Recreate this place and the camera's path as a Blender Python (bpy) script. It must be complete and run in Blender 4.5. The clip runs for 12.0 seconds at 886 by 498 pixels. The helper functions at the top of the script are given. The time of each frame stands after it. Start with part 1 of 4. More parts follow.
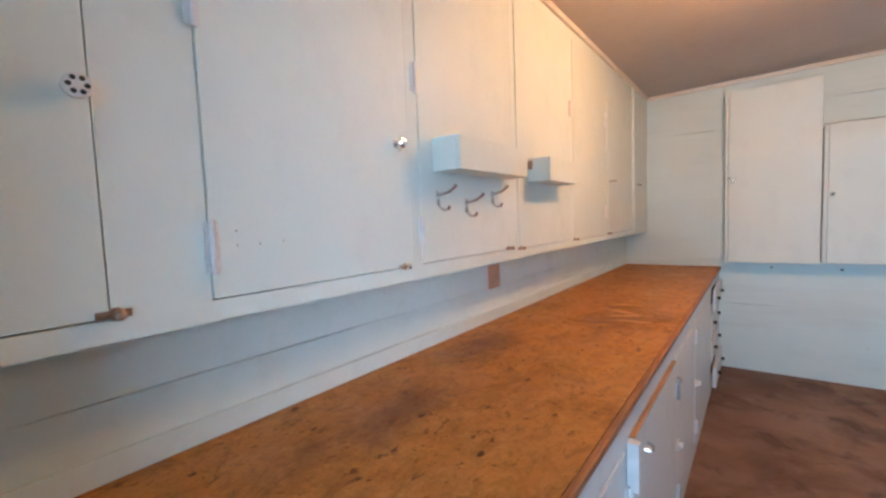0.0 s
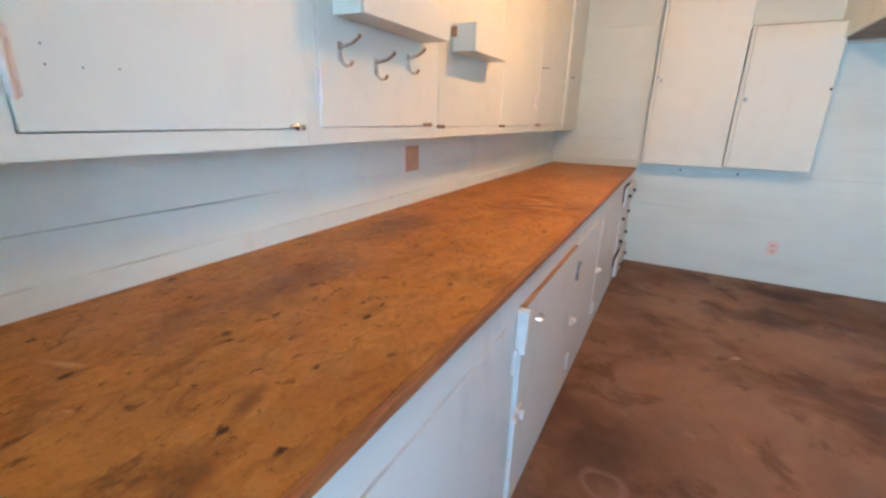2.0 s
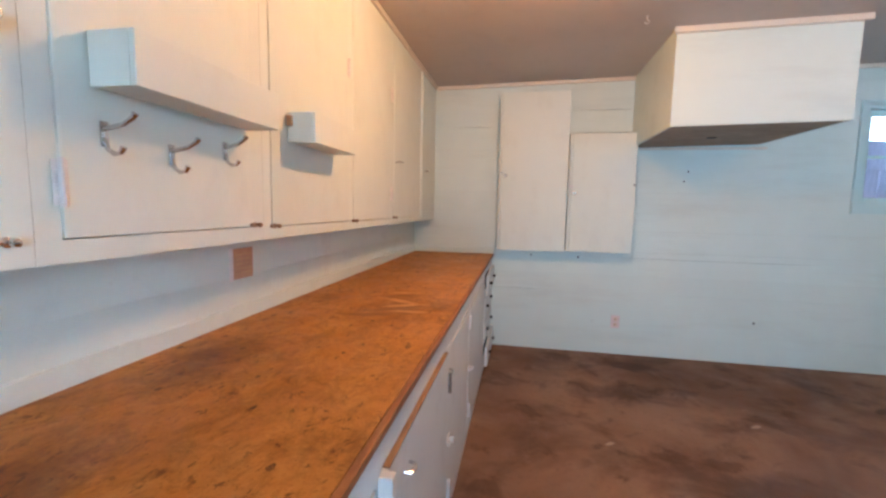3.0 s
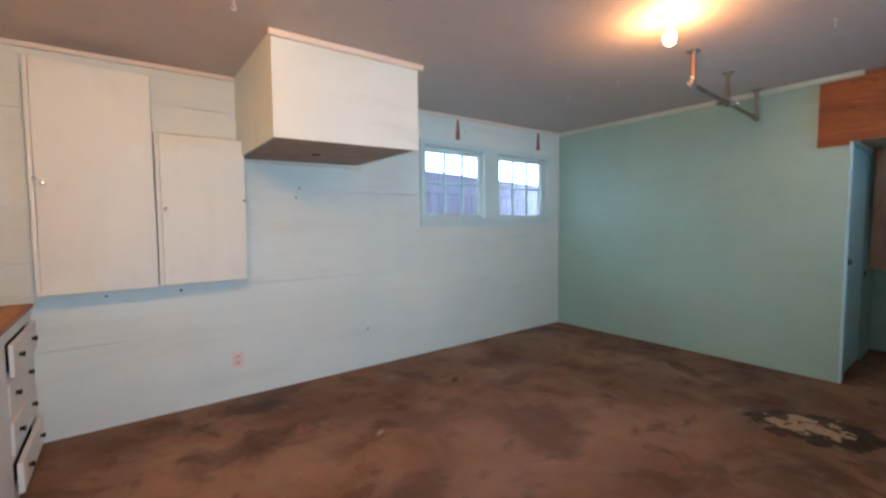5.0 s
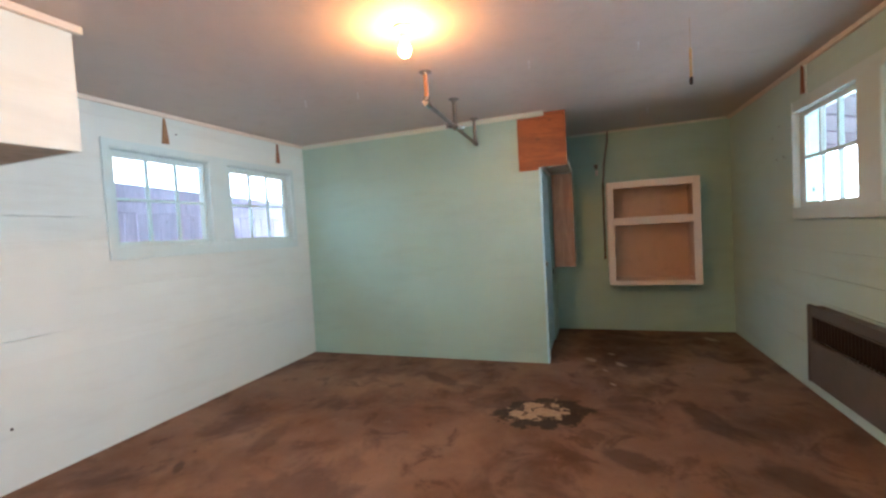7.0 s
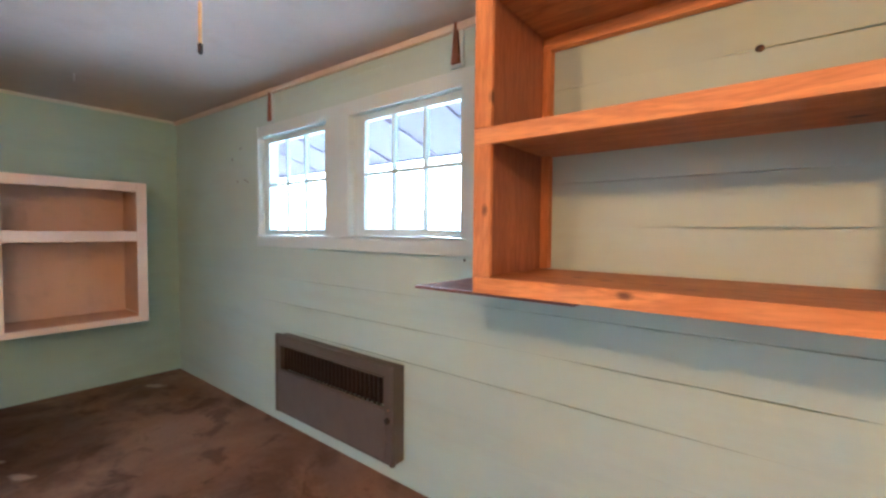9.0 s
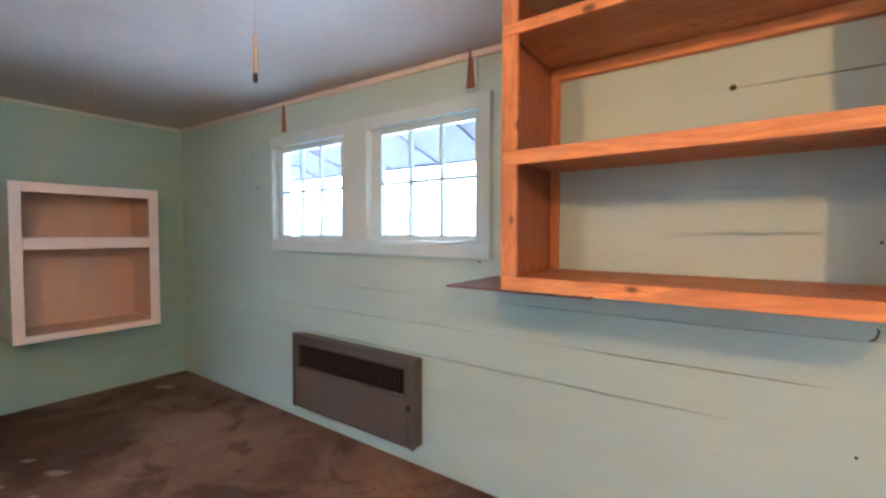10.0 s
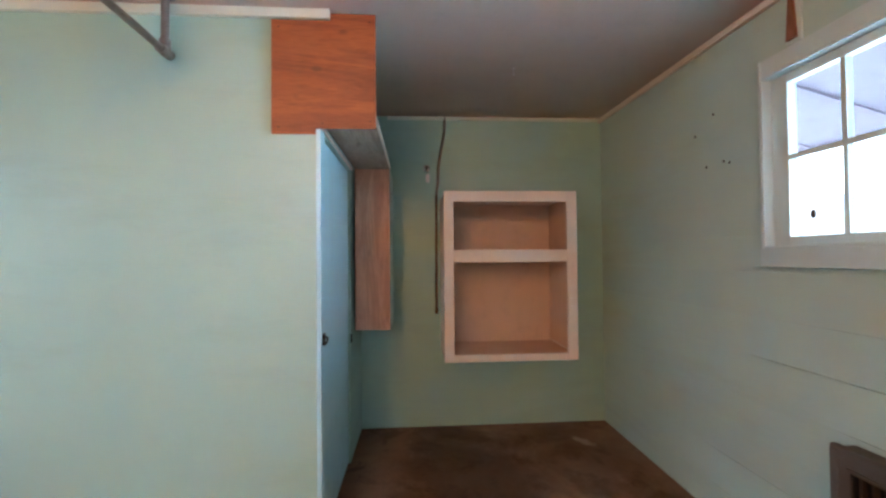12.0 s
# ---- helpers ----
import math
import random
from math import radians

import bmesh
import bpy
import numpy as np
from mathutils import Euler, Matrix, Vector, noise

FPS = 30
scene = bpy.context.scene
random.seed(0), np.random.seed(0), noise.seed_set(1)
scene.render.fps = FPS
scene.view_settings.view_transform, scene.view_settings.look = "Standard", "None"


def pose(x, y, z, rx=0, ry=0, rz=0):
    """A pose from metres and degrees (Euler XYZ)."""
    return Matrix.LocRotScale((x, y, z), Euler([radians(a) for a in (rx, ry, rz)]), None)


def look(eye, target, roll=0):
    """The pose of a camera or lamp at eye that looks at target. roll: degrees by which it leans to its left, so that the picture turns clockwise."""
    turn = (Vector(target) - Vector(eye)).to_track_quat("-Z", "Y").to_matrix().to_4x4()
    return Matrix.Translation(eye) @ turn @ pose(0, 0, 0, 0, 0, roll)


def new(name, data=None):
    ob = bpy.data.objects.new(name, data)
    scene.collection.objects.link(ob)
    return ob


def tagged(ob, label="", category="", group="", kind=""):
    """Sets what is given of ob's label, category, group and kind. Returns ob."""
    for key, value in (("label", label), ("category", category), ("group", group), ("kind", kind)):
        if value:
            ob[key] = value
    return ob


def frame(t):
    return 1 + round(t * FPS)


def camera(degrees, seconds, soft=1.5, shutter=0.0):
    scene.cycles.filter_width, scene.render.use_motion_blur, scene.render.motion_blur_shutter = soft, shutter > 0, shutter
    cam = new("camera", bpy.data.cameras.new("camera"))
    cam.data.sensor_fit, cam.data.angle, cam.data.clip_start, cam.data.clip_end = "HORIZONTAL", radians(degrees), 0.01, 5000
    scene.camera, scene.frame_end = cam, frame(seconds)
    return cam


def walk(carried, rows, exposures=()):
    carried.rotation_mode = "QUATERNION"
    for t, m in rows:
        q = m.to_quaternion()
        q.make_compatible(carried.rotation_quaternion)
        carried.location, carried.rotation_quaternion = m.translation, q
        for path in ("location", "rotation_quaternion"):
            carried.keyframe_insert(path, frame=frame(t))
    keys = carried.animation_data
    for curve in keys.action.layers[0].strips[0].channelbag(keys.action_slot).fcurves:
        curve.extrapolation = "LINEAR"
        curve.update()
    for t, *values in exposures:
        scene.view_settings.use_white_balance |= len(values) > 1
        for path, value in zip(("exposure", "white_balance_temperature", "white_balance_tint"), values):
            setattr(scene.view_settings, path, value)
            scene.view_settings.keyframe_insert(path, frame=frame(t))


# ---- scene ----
cam = camera(93.4, 12.0, 2.6)
PATH = [
    (0, (1.059, 0.087, 1.406), (-0.146, 1.677, 1.267), -2.2),
    (0.5, (1.064, 0.088, 1.357), (-0.13, 1.641, 0.955), -1.0),
    (1, (1.058, 0.096, 1.324), (-0.142, 1.579, 0.724), -0.6),
    (1.5, (1.077, 0.116, 1.298), (-0.045, 1.621, 0.608), 0.1),
    (2, (1.102, 0.192, 1.305), (0.195, 1.869, 0.702), 1.4),
    (2.5, (1.062, 0.34, 1.336), (0.485, 2.223, 0.985), 2.0),
    (2.7, (1.051, 0.399, 1.334), (0.581, 2.323, 1.054), 1.4),
    (4.3, (1.196, 0.795, 1.435), (1.55, 2.764, 1.423), 1.6),
    (4.4, (1.231, 0.834, 1.41), (1.724, 2.772, 1.39), 0.9),
    (4.5, (1.201, 0.847, 1.422), (1.797, 2.756, 1.382), 0.5),
    (5, (1.254, 0.913, 1.375), (2.469, 2.497, 1.255), -0.4),
    (5.5, (1.264, 0.939, 1.395), (2.846, 2.156, 1.269), 1.1),
    (6, (1.298, 0.982, 1.398), (3.082, 1.881, 1.302), 1.7),
    (6.5, (1.402, 1.033, 1.393), (3.215, 1.873, 1.295), 0.5),
    (6.7, (1.49, 1.079, 1.406), (3.328, 1.863, 1.336), -1.3),
    (8.3, (2.411, 1.246, 1.434), (4.305, 0.672, 1.146), -0.8),
    (8.4, (2.46, 1.235, 1.437), (4.292, 0.479, 1.163), -0.7),
    (8.5, (2.503, 1.227, 1.447), (4.289, 0.365, 1.184), -1.0),
    (9, (2.627, 1.303, 1.489), (3.86, -0.269, 1.408), 0.5),
    (9.5, (2.636, 1.528, 1.521), (3.607, -0.22, 1.473), 0.2),
    (10, (2.648, 1.641, 1.511), (3.798, 0.007, 1.436), 0.1),
    (10.5, (2.841, 1.559, 1.476), (4.295, 0.192, 1.348), -0.4),
    (11, (3.194, 1.377, 1.478), (5.024, 0.571, 1.512), -0.6),
    (11.5, (3.549, 1.27, 1.441), (5.489, 0.787, 1.501), -2.0),
    (12, (4.044, 1.17, 1.421), (6.04, 1.04, 1.46), -0.5),
]
walk(cam, [(t, look(eye, target, roll)) for t, eye, target, roll in PATH],
     [(0, -0.08, 5000, -3), (1, 0.25, 5100, -4), (1.5, 0.28, 5200, -4), (2, 0.18, 5250, -3), (2.5, 0.02, 5350, -1), (4.5, -0.15, 5450, 0), (5, -0.1, 5700, 2), (5.5, -0.02, 5950, 3), (6.5, 0.2, 6400, 5),
      (8.5, 1.03, 5850, 8), (9, 1.05, 5600, 7), (9.5, 1.0, 5350, 5), (10, 1.05, 5250, 5), (10.5, 1.06, 5400, 6), (11, 0.8, 5600, 8), (12, 0.84, 5900, 9)])

# ---- world and lights ----
world = bpy.data.worlds.new("world")
scene.world = world
world.use_nodes = True
wn = world.node_tree.nodes
sky = wn.new("ShaderNodeTexSky")
sky.sky_type = "NISHITA"
sky.sun_disc = False
sky.sun_elevation, sky.sun_rotation = radians(66), radians(0)
world.node_tree.links.new(sky.outputs[0], wn["Background"].inputs[0])
wn["Background"].inputs[1].default_value = 0.15

sun = new("sun", bpy.data.lights.new("sun", "SUN"))
sun.data.energy, sun.data.angle, sun.data.color = 3.0, radians(0.6), (1.0, 0.95, 0.88)
sun.matrix_world = look((0, 20, 45), (0, 0, 0))

BULB_WATTS, BULB_WATTS_WEST = 25.0, 68.0
BULB_COLOR, BULB_GLOW = (1.0, 0.455, 0.165), 9.0
DAY = (0.56, 0.77, 1.0)
# glow of the backdrop panels that stand in for outdoor light
DAY_SOUTH, DAY_YARD, DAY_NORTH = 42.0, 14.0, 8.0

# Fill lamp added at an unseen doorway; aim and spread shape its light
door_fill = new("unseen_door_fill", bpy.data.lights.new("unseen_door_fill", "AREA"))
door_fill.data.shape, door_fill.data.size, door_fill.data.size_y = "RECTANGLE", 0.80, 1.95
door_fill.data.energy, door_fill.data.color = 29.0, (0.60, 0.78, 1.0)
door_fill.data.spread = radians(104)
door_fill.matrix_world = look((1.45, -0.62, 1.02), (2.35, 1.5, 0.95))

# ---- materials ----


class Nodes:
    """A node tree under construction."""

    def __init__(self, name):
        self.mat = bpy.data.materials.new(name)
        self.mat.use_nodes = True
        self.tree = self.mat.node_tree
        self.bsdf = self.tree.nodes["Principled BSDF"]
        self.coord = self.tree.nodes.new("ShaderNodeTexCoord").outputs["Object"]

    def add(self, kind, **values):
        node = self.tree.nodes.new(kind)
        for key, value in values.items():
            if key == "operation":
                node.operation = value
            elif key == "blend":
                node.blend_type = value
            elif key == "feature":
                node.feature = value
        return node

    def link(self, a, b):
        self.tree.links.new(a, b)

    def scaled(self, sx, sy, sz):
        m = self.add("ShaderNodeMapping")
        m.inputs["Scale"].default_value = (sx, sy, sz)
        self.link(self.coord, m.inputs["Vector"])
        return m.outputs["Vector"]

    def noise(self, scale, detail=4.0, rough=0.6, stretch=(1, 1, 1), distort=0.0):
        n = self.add("ShaderNodeTexNoise")
        n.inputs["Scale"].default_value = scale
        n.inputs["Detail"].default_value = detail
        n.inputs["Roughness"].default_value = rough
        n.inputs["Distortion"].default_value = distort
        self.link(self.scaled(*stretch), n.inputs["Vector"])
        return n.outputs["Fac"]

    def ramp(self, fac, lo, hi, a=0.0, b=1.0):
        r = self.add("ShaderNodeMapRange")
        r.inputs["From Min"].default_value, r.inputs["From Max"].default_value = lo, hi
        r.inputs["To Min"].default_value, r.inputs["To Max"].default_value = a, b
        self.link(fac, r.inputs["Value"])
        return r.outputs["Result"]

    def mix(self, fac, a, b, blend="MIX"):
        m = self.add("ShaderNodeMix")
        m.data_type, m.blend_type = "RGBA", blend
        for socket, value in ((m.inputs[0], fac), (m.inputs[6], a), (m.inputs[7], b)):
            if isinstance(value, (int, float)):
                socket.default_value = value
            elif isinstance(value, tuple):
                socket.default_value = (*value, 1.0)
            else:
                self.link(value, socket)
        return m.outputs[2]

    def math(self, op, a, b=None):
        m = self.add("ShaderNodeMath", operation=op)
        for socket, value in zip(m.inputs, (a, b)):
            if value is None:
                continue
            if isinstance(value, (int, float)):
                socket.default_value = value
            else:
                self.link(value, socket)
        return m.outputs[0]

    def blob(self, x, y, rx, ry, turn=0.0, edge=0.35, wobble=0.5, scale=6.0):
        """One inside an uneven patch of the x-y plane, zero outside."""
        m = self.add("ShaderNodeMapping")
        m.vector_type = "TEXTURE"
        m.inputs["Location"].default_value = (x, y, 0)
        m.inputs["Rotation"].default_value = (0, 0, radians(turn))
        m.inputs["Scale"].default_value = (rx, ry, 50)
        self.link(self.coord, m.inputs["Vector"])
        d = self.add("ShaderNodeVectorMath", operation="LENGTH")
        self.link(m.outputs["Vector"], d.inputs[0])
        w = self.math("MULTIPLY", self.math("SUBTRACT", self.noise(scale, 5, 0.65), 0.5), wobble * 3)
        return self.ramp(self.math("ADD", d.outputs["Value"], w), 1.0, 1.0 - edge)

    def random_tint(self, colour, amount):
        info = self.add("ShaderNodeObjectInfo").outputs["Random"]
        return self.mix(self.ramp(info, 0, 1, 0, amount), colour, (0.25, 0.25, 0.24), "MIX")

    def finish(self, colour, rough, metal=0.0, bump=None, strength=0.2, distance=0.002):
        for socket, value in ((self.bsdf.inputs["Base Color"], colour), (self.bsdf.inputs["Roughness"], rough)):
            if isinstance(value, (int, float)):
                socket.default_value = value
            elif isinstance(value, tuple):
                socket.default_value = (*value, 1.0)
            else:
                self.link(value, socket)
        self.bsdf.inputs["Metallic"].default_value = metal
        if bump is not None:
            b = self.add("ShaderNodeBump")
            b.inputs["Strength"].default_value, b.inputs["Distance"].default_value = strength, distance
            self.link(bump, b.inputs["Height"])
            self.link(b.outputs["Normal"], self.bsdf.inputs["Normal"])
        return self.mat


def painted(name, colour, dirt=(0.30, 0.28, 0.22), grime=0.25, rough=0.45, brush=(1, 1, 1), tint=0.06):
    """Old brushed house paint: soft patches, scuffs, fine brush relief."""
    n = Nodes(name)
    big = n.ramp(n.noise(1.1, 4, 0.6), 0.35, 0.75)
    mid = n.ramp(n.noise(5.5, 6, 0.7, brush), 0.52, 0.82)
    fine = n.noise(60, 3, 0.6, brush)
    pale = tuple(min(1.0, c * 1.08 + 0.01) for c in colour)
    c = n.mix(big, colour, pale)
    c = n.mix(n.math("MULTIPLY", mid, grime), c, dirt)
    c = n.mix(n.math("MULTIPLY", n.ramp(fine, 0.3, 0.7), 0.035), c, tuple(k * 0.8 for k in colour))
    c = n.random_tint(c, tint)
    scuff = n.ramp(n.noise(9, 6, 0.75), 0.68, 0.74)
    c = n.mix(n.math("MULTIPLY", scuff, grime * 0.9), c, dirt)
    height = n.math("ADD", n.math("MULTIPLY", fine, 0.5), n.noise(7, 4, 0.6, brush))
    return n.finish(c, n.ramp(mid, 0, 1, rough, rough + 0.2), 0, height, 0.25, 0.003)


def timber(name, light, dark, along="x", rough=0.5, knots=0.85, ring=9.0):
    """Sawn softwood: stretched rings, fine pores, knots."""
    n = Nodes(name)
    st = {"x": (0.12, 1, 1), "y": (1, 0.12, 1), "z": (1, 1, 0.12)}[along]
    rings = n.noise(ring, 5, 0.6, st, 1.6)
    wave = n.math("PINGPONG", n.math("MULTIPLY", rings, 9.0), 1.0)
    pores = n.noise(140, 2, 0.5, st)
    c = n.mix(n.ramp(wave, 0.1, 0.95, 0.0, 0.75), light, dark)
    c = n.mix(n.ramp(n.noise(1.7, 4, 0.6), 0.4, 0.75, 0, 0.55), c, tuple(k * 0.62 for k in dark))
    c = n.mix(n.ramp(pores, 0.5, 0.75, 0, 0.3), c, tuple(k * 0.5 for k in dark))
    v = n.add("ShaderNodeTexVoronoi")
    v.inputs["Scale"].default_value = 8.5
    n.link(n.scaled(*{"x": (0.55, 1, 1), "y": (1, 0.55, 1), "z": (1, 1, 0.55)}[along]), v.inputs["Vector"])
    knot = n.ramp(n.math("ADD", v.outputs["Distance"], n.math("MULTIPLY", n.noise(30, 3), 0.05)), 0.175, 0.10, 0, knots)
    c = n.mix(knot, c, (0.06, 0.02, 0.008))
    c = n.random_tint(c, 0.12)
    return n.finish(c, n.ramp(pores, 0.3, 0.7, rough, rough + 0.2), 0, n.math("ADD", wave, pores), 0.12, 0.002)


def metal(name, colour, rough=0.35, rust=0.0, metallic=1.0):
    n = Nodes(name)
    spots = n.ramp(n.noise(40, 5, 0.7), 0.5, 0.7, 0, rust)
    c = n.mix(spots, colour, (0.16, 0.07, 0.035))
    c = n.mix(n.ramp(n.noise(9, 4, 0.6), 0.4, 0.8, 0, 0.3), c, tuple(k * 0.5 for k in colour))
    return n.finish(c, n.ramp(spots, 0, 1, rough, 0.8), metallic, n.noise(90, 3, 0.6), 0.1, 0.001)


def plain(name, colour, rough=0.6):
    n = Nodes(name)
    c = n.mix(n.ramp(n.noise(14, 5, 0.6), 0.35, 0.75), colour, tuple(k * 0.75 for k in colour))
    return n.finish(c, rough, 0, n.noise(60, 3, 0.6), 0.1, 0.001)


PALE = painted("pale_mint_paint", (0.66, 0.73, 0.69), grime=0.22, brush=(0.15, 1, 1))
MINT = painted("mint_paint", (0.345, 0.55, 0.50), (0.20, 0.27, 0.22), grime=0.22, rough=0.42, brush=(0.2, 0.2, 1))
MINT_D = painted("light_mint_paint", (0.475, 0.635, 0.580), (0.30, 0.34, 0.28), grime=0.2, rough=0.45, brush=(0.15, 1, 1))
CREAM = painted("cream_cabinet_paint", (0.70, 0.735, 0.67), (0.36, 0.31, 0.24), grime=0.16, rough=0.5, brush=(1, 1, 0.6))
BASEP = painted("grey_white_cabinet_paint", (0.70, 0.71, 0.71), (0.30, 0.26, 0.22), grime=0.26, rough=0.4, brush=(1, 1, 0.6))
# door colour made bluer and brighter in place of window daylight on it
DOORP_DAYLIT = painted("daylit_blue_door_paint", (0.44, 0.74, 0.84), (0.3, 0.36, 0.34), grime=0.15, rough=0.3)
SASH = painted("window_frame_paint", (0.57, 0.70, 0.69), grime=0.15, rough=0.4)
TRIM = painted("cream_trim_paint", (0.72, 0.64, 0.54), (0.36, 0.26, 0.18), grime=0.3, rough=0.5)
TRIM_G = painted("pale_green_trim_paint", (0.60, 0.68, 0.60), (0.3, 0.3, 0.24), grime=0.2, rough=0.5)
CEIL = painted("ceiling_paint", (0.54, 0.45, 0.39), (0.38, 0.30, 0.24), grime=0.25, rough=0.65, tint=0.0)
SHELFW = painted("cream_shelf_paint", (0.78, 0.70, 0.62), (0.42, 0.32, 0.24), grime=0.25, rough=0.5)
TAN = painted("tan_shelf_lining", (0.66, 0.48, 0.35), (0.32, 0.22, 0.15), grime=0.3, rough=0.7)
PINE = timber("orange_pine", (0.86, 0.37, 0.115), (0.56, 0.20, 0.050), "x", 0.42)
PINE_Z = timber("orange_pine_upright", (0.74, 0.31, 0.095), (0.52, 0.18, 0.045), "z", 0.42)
# reddish and plain pine, darkened for shade on inner sides and undersides
REDPINE_SHADE = timber("reddish_shaded_pine", (0.42, 0.140, 0.048), (0.27, 0.078, 0.023), "z", 0.45)
PINE_SHADE = timber("shaded_pine_shelf_boards", (0.60, 0.25, 0.080), (0.38, 0.135, 0.036), "x", 0.45)
PLY = timber("dark_red_plywood", (0.38, 0.098, 0.018), (0.19, 0.042, 0.009), "y", 0.5, 0.5, 4.0)
OAKISH = timber("pinkish_brown_veneer", (0.62, 0.34, 0.22), (0.44, 0.21, 0.125), "z", 0.5, 0.2, 6.0)
GREYWOOD = timber("weathered_brown_board", (0.46, 0.34, 0.24), (0.28, 0.19, 0.125), "x", 0.65, 0.3)
REDBOARD = timber("dark_red_board", (0.22, 0.07, 0.05), (0.11, 0.03, 0.02), "x", 0.4, 0.1)
RAWEDGE = timber("bare_brown_edge", (0.40, 0.22, 0.10), (0.22, 0.11, 0.05), "y", 0.7, 0.1)
WEDGE = timber("brown_wedge_wood", (0.30, 0.11, 0.05), (0.15, 0.05, 0.02), "z", 0.6, 0.0)
FENCEW = timber("grey_fence_wood", (0.60, 0.54, 0.66), (0.46, 0.42, 0.54), "z", 0.85, 0.3)
CHROME = metal("worn_chrome", (0.62, 0.62, 0.63), 0.22, 0.25)
BRASS = metal("aged_brass", (0.40, 0.27, 0.19), 0.35, 0.5)
GALV = metal("galvanised_pipe", (0.26, 0.245, 0.235), 0.38, 0.35)
COPPER = metal("coppery_pipe", (0.50, 0.27, 0.18), 0.4, 0.35)
IRON = metal("dark_iron", (0.06, 0.055, 0.05), 0.5, 0.4)
HEATER = metal("brown_heater_enamel", (0.120, 0.104, 0.090), 0.45, 0.1, 0.25)
SLAT = metal("dark_red_brown_slats", (0.036, 0.024, 0.020), 0.5, 0.2, 0.25)
HEATER_L = metal("grey_brown_heater_panel", (0.145, 0.124, 0.108), 0.42, 0.1, 0.25)
# black that stands in for shade inside the heater
VOID_SHADE = plain("void_shade", (0.012, 0.011, 0.010), 0.9)
WHITE = plain("white_plastic", (0.80, 0.76, 0.74), 0.35)
PINKISH = plain("pinkish_outlet_plastic", (0.80, 0.66, 0.64), 0.35)
CERAMIC = plain("white_porcelain", (0.80, 0.78, 0.74), 0.2)
PAPER = plain("orange_brown_paper", (0.56, 0.33, 0.20), 0.8)
RUBBER = plain("black_rubber", (0.02, 0.02, 0.02), 0.6)
# near-black in place of shade in holes, gaps and cabinet insides
HOLE_SHADE = plain("hole_shade", (0.02, 0.02, 0.018), 0.9)
CORD = plain("yellowed_cord", (0.62, 0.42, 0.20), 0.6)
# eave colour darkened to stand in for shade against the glowing backdrop
EAVE_DARK = painted("darkened_eave_paint", (0.088, 0.056, 0.080), (0.064, 0.040, 0.058), grime=0.2, rough=0.7)
PATIO = plain("pale_concrete", (0.36, 0.35, 0.33), 0.85)


def floor_material():
    """Brown-red painted concrete, worn and stained."""
    n = Nodes("stained_brown_concrete")
    c = n.mix(n.ramp(n.noise(0.9, 5, 0.6, (1, 1, 1), 0.6), 0.36, 0.66), (0.145, 0.076, 0.047), (0.255, 0.156, 0.104))
    c = n.mix(n.ramp(n.noise(1.7, 5, 0.6, (1, 1, 1), 0.5), 0.51, 0.66, 0, 0.8), c, (0.070, 0.034, 0.022))
    c = n.mix(n.ramp(n.noise(3.4, 6, 0.62, (1, 1, 1), 0.5), 0.55, 0.63, 0, 0.6), c, (0.066, 0.031, 0.020))
    c = n.mix(n.ramp(n.noise(4.7, 6, 0.7), 0.60, 0.70, 0, 0.45), c, (0.27, 0.175, 0.13))
    c = n.mix(n.ramp(n.noise(38, 4, 0.7), 0.56, 0.70, 0, 0.4), c, (0.09, 0.05, 0.035))
    c = n.mix(n.ramp(n.noise(16, 6, 0.8), 0.66, 0.72, 0, 0.7), c, (0.30, 0.21, 0.165))
    for x, y, rx, ry, turn, depth in ((3.47, 2.68, 0.42, 0.30, 55, 0.8), (2.0, 4.20, 0.26, 0.13, 0, 0.8), (3.53, 3.72, 0.12, 0.04, 40, 0.9),
                                      (1.85, 3.66, 0.35, 0.16, 20, 0.5), (4.95, 0.42, 0.40, 0.13, 25, 0.75), (4.2, 0.12, 0.35, 0.14, 30, 0.7),
                                      (6.7, 0.85, 0.85, 0.55, 10, 0.6), (5.4, 2.6, 0.3, 0.10, 60, 0.6), (2.3, 2.6, 0.35, 0.2, 20, 0.6),
                                      (4.0, 3.4, 0.3, 0.1, 10, 0.5), (1.02, 1.75, 0.30, 0.16, 70, 0.55), (4.3, 1.0, 0.22, 0.12, 60, 0.65)):
        c = n.mix(n.math("MULTIPLY", n.blob(x, y, rx, ry, turn, 0.4, 0.45, 5.0), depth), c, (0.046, 0.024, 0.018))
    c = n.mix(n.math("MULTIPLY", n.blob(3.2, 2.9, 1.5, 0.9, 30, 0.8, 0.5, 1.5), 0.40), c, (0.26, 0.165, 0.125))
    rim = n.blob(4.84, 1.56, 0.36, 0.26, -62, 0.10, 0.5, 5.5)
    core = n.blob(4.85, 1.60, 0.24, 0.165, -62, 0.10, 0.75, 6.5)
    spots = n.ramp(n.noise(7, 3, 0.55, (1, 1, 1), 0.8), 0.53, 0.57)
    c = n.mix(n.math("MULTIPLY", rim, 0.95), c, (0.028, 0.018, 0.013))
    c = n.mix(core, c, n.mix(n.ramp(n.noise(30, 4, 0.6), 0.4, 0.7), (0.44, 0.33, 0.22), (0.30, 0.20, 0.13)))
    c = n.mix(n.math("MULTIPLY", n.math("MULTIPLY", core, spots), 0.9), c, (0.035, 0.022, 0.015))
